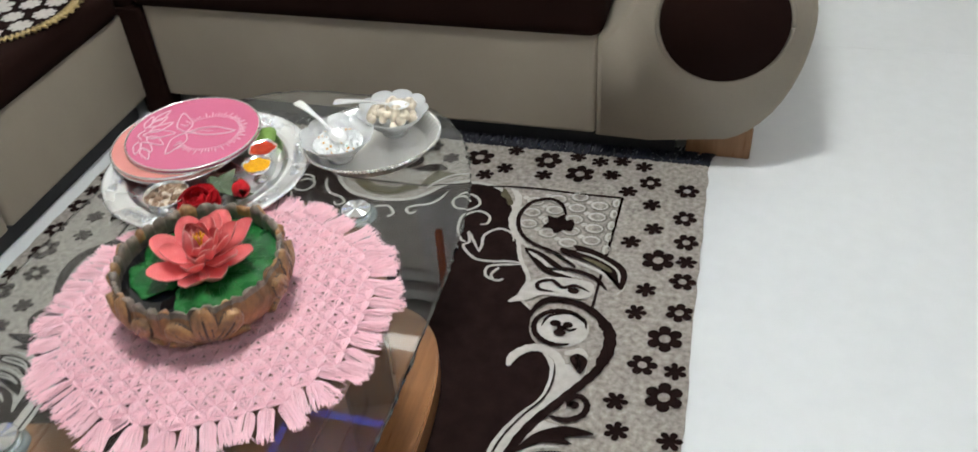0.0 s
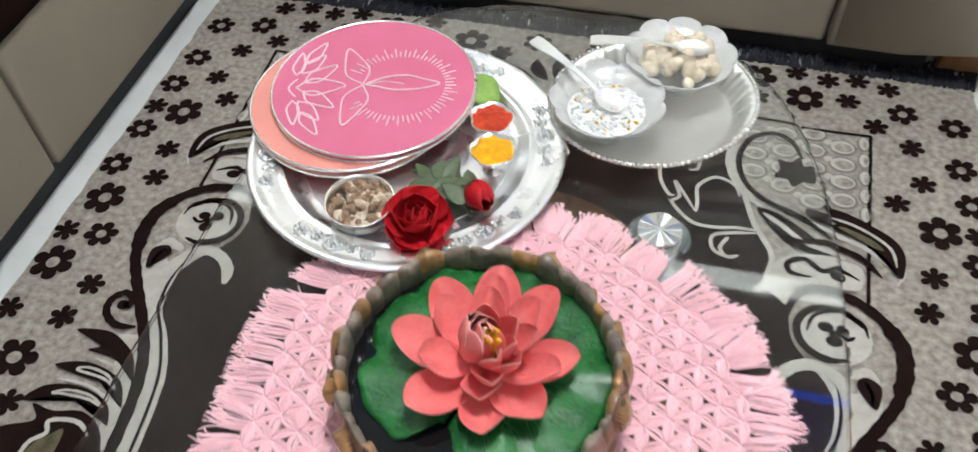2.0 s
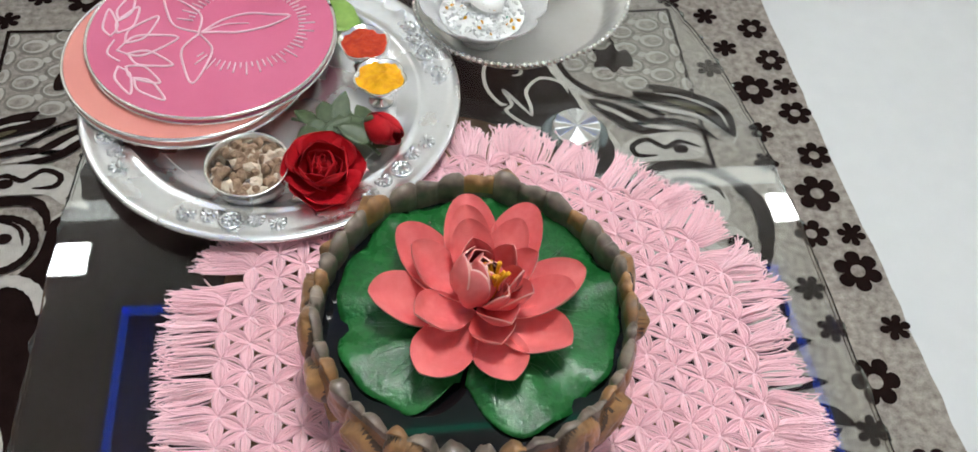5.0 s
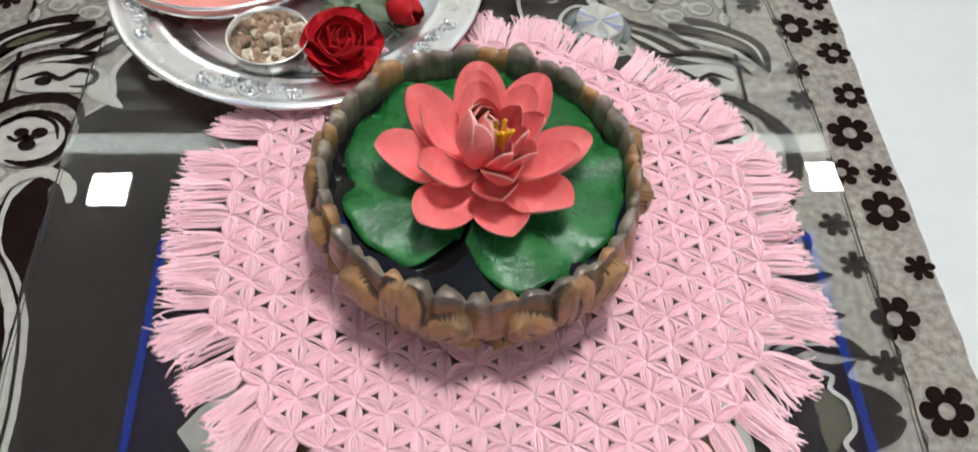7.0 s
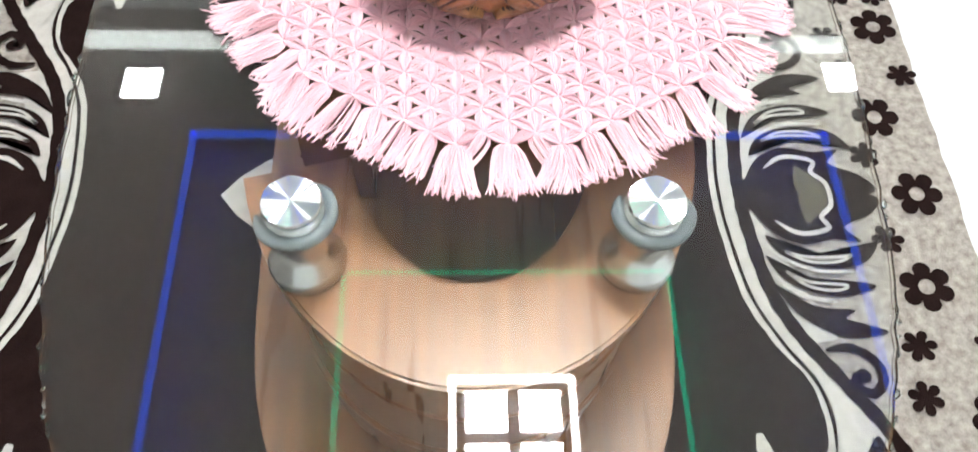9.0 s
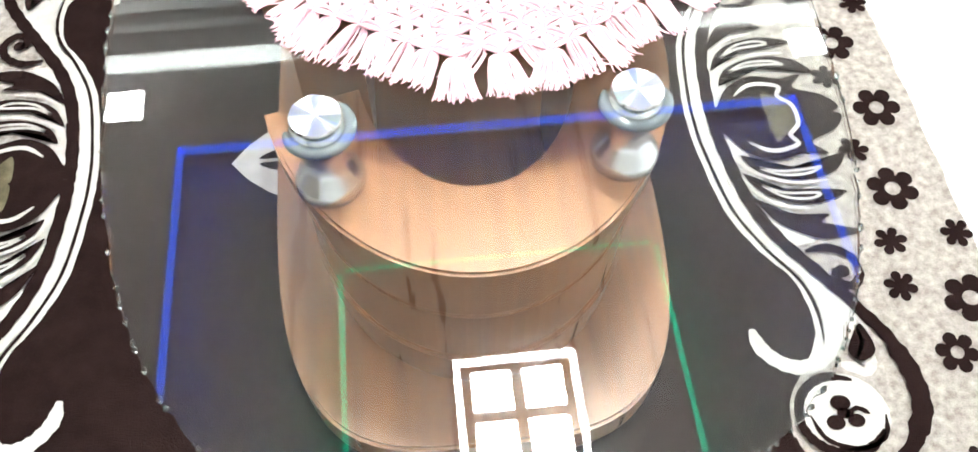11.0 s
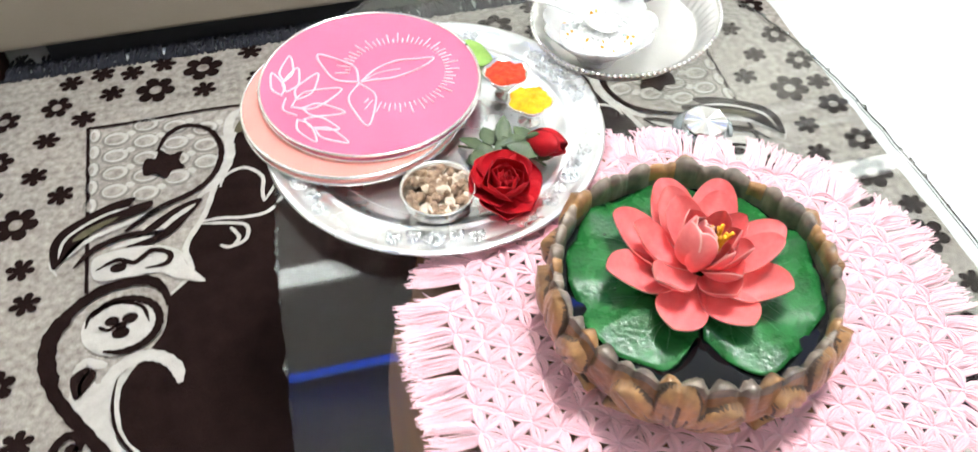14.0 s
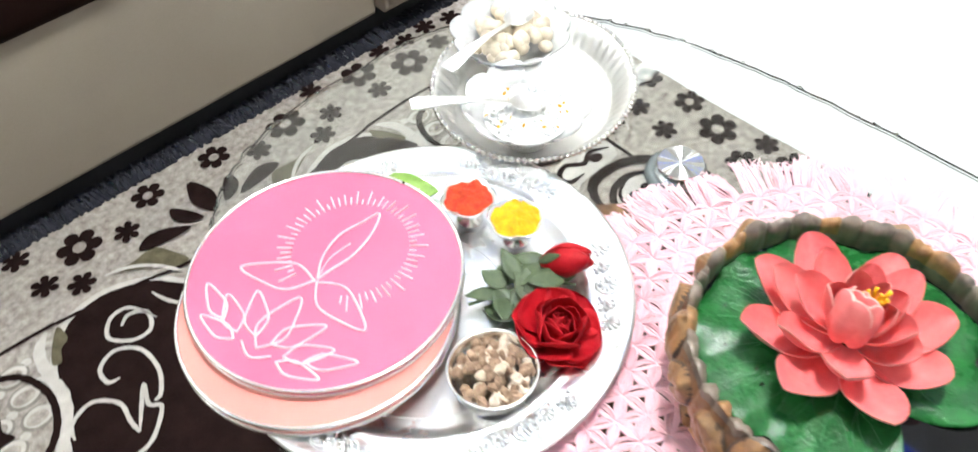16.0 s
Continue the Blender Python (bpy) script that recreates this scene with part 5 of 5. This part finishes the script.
def sieve(at, net, label, wall, drawn):
    th = thing("sieve", label, "sieve", "sieves on the plate", at, 16 if drawn else 0)
    R = 0.1072
    part("hoop", lathe([(R - 0.0015, -wall), (R, -wall), (R, 0.0), (R - 0.0015, 0.0), (R - 0.0015, -wall)], 120), net, th)
    for z, rr in ((0.0, 0.0016), (-wall, 0.0016)):
        v, f = [], []
        tube(v, f, [Vector((R * math.cos(a), R * math.sin(a), z)) for a in [2 * math.pi * k / 120 for k in range(121)]], rr, 8)
        raw("rim_wire", v, f, M_SILVER, th, "bright metal rim")
    cloth = part("net", lathe([(0.0, -0.0008), (0.05, -0.0006), (R - 0.0012, -0.0003)], 96), net, th, "stretched net")
    if not drawn:
        return
    ZL = 0.0001
    v, f = [], []

    def line(pts, w=0.0011, closed=False):
        c = spline(pts, 6, closed)
        if closed:
            c.append(c[0])
        q = [Vector((p[0], p[1], ZL)) for p in c]
        tube(v, f, q, w, 4)

    def leaf(p, q, bulge):
        d = Vector(q) - Vector(p)
        n = Vector((-d.y, d.x)).normalized()
        P, Q = Vector(p), Vector(q)
        line([P, P + d * 0.3 + n * bulge, P + d * 0.65 + n * bulge * 0.75, Q, P + d * 0.65 - n * bulge * 0.75, P + d * 0.3 - n * bulge, P], 0.0011)

    for s in (1, -1):
        # two halves of the lamp's dish, either side of the wick
        leaf((-0.012, 0.001 * s), (-0.030, 0.060 * s), 0.0125)
        # drawn lotus: petals and side leaves
        leaf((-0.074, 0.007 * s), (-0.041, 0.033 * s), 0.0085)
        leaf((-0.078, 0.022 * s), (-0.055, 0.051 * s), 0.0075)
        leaf((-0.074, 0.038 * s), (-0.055, 0.072 * s), 0.0065)
        leaf((-0.084, 0.020 * s), (-0.080, 0.056 * s), 0.0060)
    leaf((-0.082, 0.0), (-0.030, 0.0), 0.0125)
    line([(-0.082, 0.014), (-0.090, 0.0), (-0.082, -0.014)])
    # flame
    line([(-0.010, 0.0), (0.010, 0.010), (0.034, 0.012), (0.054, 0.004), (0.069, -0.003), (0.048, -0.010), (0.022, -0.010), (0.004, -0.004), (-0.010, 0.0)])
    line([(-0.006, 0.001), (0.012, 0.004), (0.032, -0.001)], 0.0006)
    # rays round the flame
    for k in range(56):
        a = radians(-152 + 304 * k / 55)
        r0, r1 = 0.047, 0.054 + 0.006 * (k % 2) + 0.002 * math.sin(k * 2.3)
        c = (0.028, -0.004)
        line([(c[0] + r0 * math.cos(a), c[1] + r0 * math.sin(a)), (c[0] + r1 * math.cos(a), c[1] + r1 * math.sin(a))], 0.0008)
    raw("drawn_lamp", v, f, M_CHALK, cloth, "pale drawn lotus and oil lamp")


def powder_cup(at, powder, label, turn):
    th = thing("footed_cup", label, "cup", "powder cups on the plate", at, turn)
    def lobes(a, i):
        k = (0, 0, 0, 0.02, 0.05, 0.08, 0.10, 0.10, 0.08, 0.04)[min(i, 9)]
        return 1 + k * (abs(math.cos(2.5 * a)) - 0.5) * 1.4, 0.0
    part("cup_body", lathe([(0.0, 0.0), (0.0115, 0.0), (0.0105, 0.002), (0.004, 0.005), (0.004, 0.009), (0.012, 0.014), (0.019, 0.022), (0.0225, 0.029), (0.0212, 0.029), (0.016, 0.020), (0.0, 0.016)], 80, lobes), M_SILVER, th, "small silver lobed cup")
    rnd = random.Random(turn)
    prof = [(0.0206 - 0.0206 * q / 11, 0.0262 + 0.004 * math.sin(0.5 * math.pi * q / 11)) for q in range(11)] + [(0.0, 0.0302)]
    bm = lathe(prof, 48, lambda a, i: (1 + 0.08 * (abs(math.cos(2.5 * a)) - 0.5), 0.0030 * noise.noise(Vector((math.cos(a) * (11 - i) * 0.30, math.sin(a) * (11 - i) * 0.30, turn))) + 0.0012 * noise.noise(Vector((math.cos(a) * (11 - i), math.sin(a) * (11 - i), turn)))))
    part("powder", bm, powder, th, "heaped coloured powder")


def chunk_meshes(name, mats, count, size, seed):
    rnd = random.Random(seed)
    out = []
    for k in range(count):
        bm = bmesh.new()
        bmesh.ops.create_icosphere(bm, subdivisions=1, radius=size)
        sc = Vector((rnd.uniform(0.8, 1.35), rnd.uniform(0.6, 1.0), rnd.uniform(0.5, 0.8)))
        for v in bm.verts:
            v.co = Vector((v.co.x * sc.x, v.co.y * sc.y, v.co.z * sc.z)) * rnd.uniform(0.72, 1.15)
        me = bpy.data.meshes.new(name)
        bm.to_mesh(me)
        bm.free()
        me.materials.append(mats[k % len(mats)])
        out.append(me)
    return out


def nut_bowl():
    at = (-0.152, 0.190, PZ + 0.0004)
    th = thing("steel_bowl", "small round steel bowl on the plate", "bowl", at=at)
    part("bowl_body", lathe([(0.0, 0.0), (0.024, 0.0), (0.029, 0.004), (0.0315, 0.012), (0.0325, 0.022), (0.0338, 0.0228), (0.0336, 0.0236), (0.0318, 0.0232), (0.0305, 0.012), (0.027, 0.004), (0.0, 0.002)], 72), M_SILVER, th)
    nuts = thing("chopped_nuts", "chopped brown nuts heaped in the steel bowl", "nuts", at=at)
    rnd = random.Random(21)
    ms = chunk_meshes("nut_piece", (M_NUT, M_NUT, M_NUTPALE), 9, 0.0066, 3)
    for k in range(95):
        r = 0.0275 * math.sqrt(rnd.random())
        a = rnd.uniform(0, 6.283)
        z = 0.0150 + 0.0065 * (1 - (r / 0.028) ** 2) + rnd.uniform(-0.003, 0.003)
        ob = new("nut_piece", ms[k % 9])
        ob.parent = nuts
        ob.matrix_basis = pose(r * math.cos(a), r * math.sin(a), z, rnd.uniform(0, 360), rnd.uniform(0, 360), rnd.uniform(0, 360))


def rose(at, size, label, tilt, turn):
    th = thing("red_rose", label, "rose", "roses on the plate")
    th.matrix_basis = pose(*at, tilt, 0, turn)
    rnd = random.Random(int(size * 1e4))
    for ringk, (count, elev, length, width, cup) in enumerate(((6, 30, 1.0, 1.45, 0.30), (5, 48, 0.95, 1.25, 0.42), (5, 63, 0.85, 0.85, 0.6), (5, 75, 0.78, 0.6, 0.8), (4, 84, 0.72, 0.4, 1.1))):
        for k in range(count):
            a = 360 * k / count + ringk * 31 + rnd.uniform(-14, 14)
            bm = petal_mesh(size * length, size * width, cup, -0.16 if ringk == 0 else 0.10, 0.0006)
            for v in bm.verts:
                v.co.z += 0.06 * size * noise.noise(v.co * (1.8 / size) + Vector((k * 2.0, ringk, 0)))
            m = Matrix.Rotation(radians(a), 4, "Z") @ Matrix.Translation((size * 0.10 * (4 - ringk) / 4, 0, 0)) @ Matrix.Rotation(radians(-elev + rnd.uniform(-8, 8)), 4, "Y") @ Matrix.Rotation(radians(rnd.uniform(-14, 14)), 4, "X")
            bmesh.ops.transform(bm, matrix=m, verts=bm.verts[:])
            part("petal", bm, M_ROSE, th)


def rosebud(at, size, label, tilt, turn):
    """A closed bud: broad petals wrapped round one another, with sepals at its foot."""
    th = thing("rosebud", label, "rose", "roses on the plate")
    th.matrix_basis = pose(*at, tilt, 0, turn)
    for k in range(5):
        bm = bmesh.new()
        grid = []
        for i in range(13):
            t = i / 12
            row = []
            for j in range(15):
                e = j / 14
                a = radians(k * 137) + radians(165) * (e - 0.5)
                lip = max(0.0, abs(e - 0.5) - 0.38) * 1.4 + 0.22 * max(0.0, t - 0.82) * (k < 3)
                r = size * (0.46 * math.sin(math.pi * (0.06 + 0.80 * t)) ** 0.75 * (1.0 - 0.10 * k) + 0.10 * lip)
                z = size * (1.30 * t * (1 - 0.25 * (2 * e - 1) ** 2 * t) + 0.02 * k)
                row.append(bm.verts.new((r * math.cos(a), r * math.sin(a), z)))
            grid.append(row)
        for p, q in zip(grid, grid[1:]):
            for j in range(14):
                bm.faces.new((p[j], p[j + 1], q[j + 1], q[j]))
        bm.normal_update()
        bmesh.ops.solidify(bm, geom=bm.faces[:], thickness=0.0005)
        part("petal", bm, M_ROSE, th)
    for k in range(4):
        bm = leaf_mesh(size * 0.75, size * 0.26, 0.15, 0.25)
        bmesh.ops.transform(bm, matrix=pose(0, 0, 0, 0, 0, 90 * k + 20) @ pose(size * 0.10, 0, -0.001, 0, -48, 0), verts=bm.verts[:])
        part("sepal", bm, M_ROSELEAF, th, "narrow green sepal")


def leaf_mesh(length, width, fold, droop):
    bm = bmesh.new()
    nu, nv = 9, 5
    grid = []
    for i in range(nu):
        u = i / (nu - 1)
        w = width * max(0.02, math.sin(math.pi * u ** 0.8) ** 0.85)
        grid.append([bm.verts.new((length * u, s * w / 2 + (0.04 * width * math.sin(i * 3.1) if abs(s) == 1 else 0), fold * abs(s) * w + droop * u * u * length)) for s in (-1, -0.5, 0, 0.5, 1)])
    for i in range(nu - 1):
        for j in range(nv - 1):
            bm.faces.new((grid[i][j], grid[i + 1][j], grid[i + 1][j + 1], grid[i][j + 1]))
    bm.normal_update()
    bmesh.ops.solidify(bm, geom=bm.faces[:], thickness=0.0004)
    return bm


def foliage():
    th = thing("rose_leaves", "dull green rose leaves and stems lying on the plate", "leaves", at=(-0.075, 0.232, PZ + 0.003))
    rnd = random.Random(14)
    v, f = [], []
    for p in ([(0.028, -0.026, 0.006), (0.010, -0.006, 0.008), (-0.018, 0.008, 0.006), (-0.045, 0.02, 0.005)], [(-0.012, -0.038, 0.004), (-0.01, -0.01, 0.009), (-0.022, 0.018, 0.006)]):
        tube(v, f, spline([Vector(q) for q in p], 5), 0.0014, 6)
    raw("stem", v, f, M_ROSELEAF, th)
    for k in range(21):
        a = rnd.uniform(0, 360)
        bm = leaf_mesh(rnd.uniform(0.024, 0.032), rnd.uniform(0.014, 0.019), 0.14, rnd.uniform(-0.25, 0.05))
        x, y = rnd.uniform(-0.032, 0.026), rnd.uniform(-0.022, 0.018)
        m = pose(x, y, 0.006 + rnd.uniform(0, 0.010), rnd.uniform(-22, 22), rnd.uniform(-18, 12), a)
        bmesh.ops.transform(bm, matrix=m, verts=bm.verts[:])
        part("leaf", bm, M_ROSELEAF, th)
    b = thing("betel_leaf", "fresh light green leaf lying under the sieve", "leaf")
    b.matrix_basis = pose(-0.105, 0.395, PZ + 0.009, 0, -4, -38)
    part("blade", leaf_mesh(0.060, 0.045, 0.10, -0.04), M_BETEL, b)


thali()
sieve((-0.207, 0.327, PZ + 0.0225), M_CORALNET, "coral-coloured sieve with metal rim resting on the plate", 0.0085, False)
sieve((-0.1876, 0.342, PZ + 0.0305), M_PINKNET, "pink sieve with a drawn lotus lamp stacked on another", 0.0065, True)
powder_cup((-0.055, 0.322, PZ + 0.0002), M_RED, "small silver footed cup heaped with red powder", 20)
powder_cup((-0.043, 0.2775, PZ + 0.0002), M_YELLOW, "small silver footed cup heaped with yellow powder", 50)
nut_bowl()
rose((-0.093, 0.186, PZ + 0.008), 0.034, "full-blown dark red rose lying on the plate", 18, 10)
rosebud((-0.056, 0.236, PZ + 0.018), 0.031, "closed dark red rosebud lying on the plate", 74, 38)
foliage()


# ---- oval silver tray with two bowls ----
OX, OY, OZ = 0.1005, 0.3995, GLASS_TOP + 0.0006


def silver_tray():
    th = thing("silver_tray", "oval bright silver tray with fluted wall and beaded rim", "tray", at=(OX, OY, OZ), turn=35)
    E = Matrix.Diagonal((0.915, 0.80, 1, 1))
    prof = [(0.0, 0.0), (0.093, 0.0), (0.098, 0.002), (0.104, 0.010), (0.112, 0.019), (0.118, 0.0225), (0.121, 0.0225), (0.119, 0.0212), (0.113, 0.0175), (0.105, 0.0085), (0.098, -0.0004), (0.0, -0.0004)]
    bm = lathe(prof, 360, lambda a, i: (1 + (0.016 * math.sin(54 * a) if i in (3, 4, 8, 9) else 0), 0.0))
    bmesh.ops.transform(bm, matrix=E, verts=bm.verts[:])
    part("dish", bm, M_TRAY, th, "fluted silver dish")
    v, f = [], []
    for k in range(112):
        a = 2 * math.pi * k / 112
        c = Vector((0.1215 * 0.915 * math.cos(a), 0.1215 * 0.80 * math.sin(a), 0.0232))
        tube(v, f, [c + Vector((0, 0, -0.0026)), c + Vector((0, 0, -0.0012)), c + Vector((0, 0, 0.0012)), c + Vector((0, 0, 0.0026))], 0.0027, 6, lambda e: 0.4 if e in (0, 1) else 1.0)
    raw("beaded_rim", v, f, M_SILVER, th, "beaded silver edge")


def petal_bowl(at, label, turn):
    th = thing("lobed_bowl", label, "bowl", "lobed bowls on the tray", at, turn)
    def lobes(a, i):
        k = (0, 0, 0, 0.03, 0.07, 0.10, 0.10, 0.09, 0.05, 0)[min(i, 9)]
        w = abs(math.sin(4.5 * a)) ** 0.6 - 0.6
        return 1 + k * w, (0.003 * w if i in (5, 6) else 0.0)
    part("bowl_body", lathe([(0.0, 0.0), (0.021, 0.0), (0.020, 0.003), (0.026, 0.010), (0.042, 0.027), (0.058, 0.045), (0.0572, 0.0463), (0.041, 0.029), (0.024, 0.013), (0.0, 0.010)], 144, lobes), M_BOWLGLASS, th, "flower-shaped silvered bowl")


def spoon(at, turn, tilt, label):
    th = thing("spoon", label, "spoon", "spoons in the bowls")
    th.matrix_basis = pose(*at, 0, tilt, turn)
    bm = lathe([(0.0, -0.0045), (0.008, -0.0035), (0.0125, -0.0005), (0.0135, 0.0008), (0.0122, 0.0004), (0.0075, -0.0024), (0.0, -0.0034)], 40)
    bmesh.ops.transform(bm, matrix=Matrix.Diagonal((1.35, 1.0, 1, 1)), verts=bm.verts[:])
    part("scoop", bm, M_SPOON, th)
    out = []
    L_ = 0.092
    for k in range(15):
        t = k / 14
        w = 0.0028 + 0.0062 * max(0, (t - 0.35) / 0.65) ** 0.9 if t < 0.96 else 0.0068
        out.append((0.016 + L_ * t, w))
    outline = out + [(x, -w) for x, w in out[::-1]]
    bm = slab(outline, -0.0006, 0.0010, 0.0003)
    for v in bm.verts:
        v.co.z += 0.004 * math.sin(math.pi * max(0, (v.co.x - 0.016) / L_))
    part("handle", bm, M_SPOON, th, smooth=False)


M_SPOON = surf("spoon_silver", (0.86, 0.86, 0.85), (0.95, 0.95, 0.94), 20, 0.34, metal=1.0, bscale=200, rvar=0.05)
M_BOWLGLASS = surf("silvered_bowl", (0.86, 0.86, 0.85), (0.95, 0.95, 0.94), 30, 0.12, metal=0.0, bump=0.0016, bscale=150, rvar=0.06, spec=0.9, trans=0.5)
B1, B2 = (0.056, 0.364), (0.120, 0.451)
BH = OZ + 0.0006
silver_tray()
petal_bowl((*B1, BH), "flower-shaped silvered bowl holding white sugar on the tray", 8)
petal_bowl((*B2, BH), "flower-shaped silvered bowl holding cream nuts on the tray", 30)


def bowl_contents():
    rnd = random.Random(31)
    th = thing("sugar", "heap of white sugar grains with yellow and green specks", "sugar", at=(*B1, BH))
    part("grain_bed", lathe([(0.040, 0.0290), (0.031, 0.0320), (0.020, 0.0345), (0.010, 0.0355), (0.0, 0.0355)], 60, lambda a, i: (1, 0.0012 * noise.noise(Vector((math.cos(a) * (5 - i) * 2, math.sin(a) * (5 - i) * 2, 3))))), M_SUGAR, th)
    ms = chunk_meshes("sugar_lump", (M_SUGAR,), 5, 0.0027, 8) + chunk_meshes("sweet_speck", (M_YELLOW, M_YELLOW, M_GREEN), 3, 0.0026, 9)
    for k in range(280):
        r, a = 0.038 * math.sqrt(rnd.random()), rnd.uniform(0, 6.283)
        me = ms[k % 5] if k < 258 else ms[5 + (k % 3 if k % 7 == 0 else k % 2)]
        ob = new("sugar_lump" if k < 258 else "sweet_speck", me)
        ob.parent = th
        ob.matrix_basis = pose(r * math.cos(a), r * math.sin(a), 0.0367 - 0.0055 * (r / 0.038) ** 2 + rnd.uniform(-0.0006, 0.0012), rnd.uniform(0, 360), rnd.uniform(0, 360), 0)
    th = thing("puffed_nuts", "cream coloured round nuts heaped in the bowl", "nuts", at=(*B2, BH))
    me = None
    for k in range(58):
        r, a = 0.040 * math.sqrt(rnd.random()), rnd.uniform(0, 6.283)
        if me is None:
            bm = bmesh.new()
            bmesh.ops.create_icosphere(bm, subdivisions=2, radius=0.0072)
            for v in bm.verts:
                v.co = Vector((v.co.x * 1.15, v.co.y * 0.95, v.co.z * 0.92)) * (1 + 0.10 * noise.noise(v.co * 200))
            me = bpy.data.meshes.new("nut")
            bm.to_mesh(me)
            bm.free()
            me.shade_smooth()
            me.materials.append(M_MAKHANA)
        ob = new("nut", me)
        ob.parent = th
        ob.matrix_basis = pose(r * math.cos(a), r * math.sin(a), 0.0375 + 0.008 * (1 - (r / 0.04) ** 2) + rnd.uniform(-0.004, 0.003), rnd.uniform(0, 360), rnd.uniform(0, 360), rnd.uniform(0, 360)) @ Matrix.Scale(rnd.uniform(0.85, 1.15), 4)


bowl_contents()
spoon((B1[0] + 0.002, B1[1] + 0.000, BH + 0.0420), 149, -11, "silver spoon lying in the bowl of sugar")
spoon((B2[0] + 0.012, B2[1] + 0.000, BH + 0.0535), 188, -2, "silver spoon lying on the bowl of nuts")


floor_tiles()
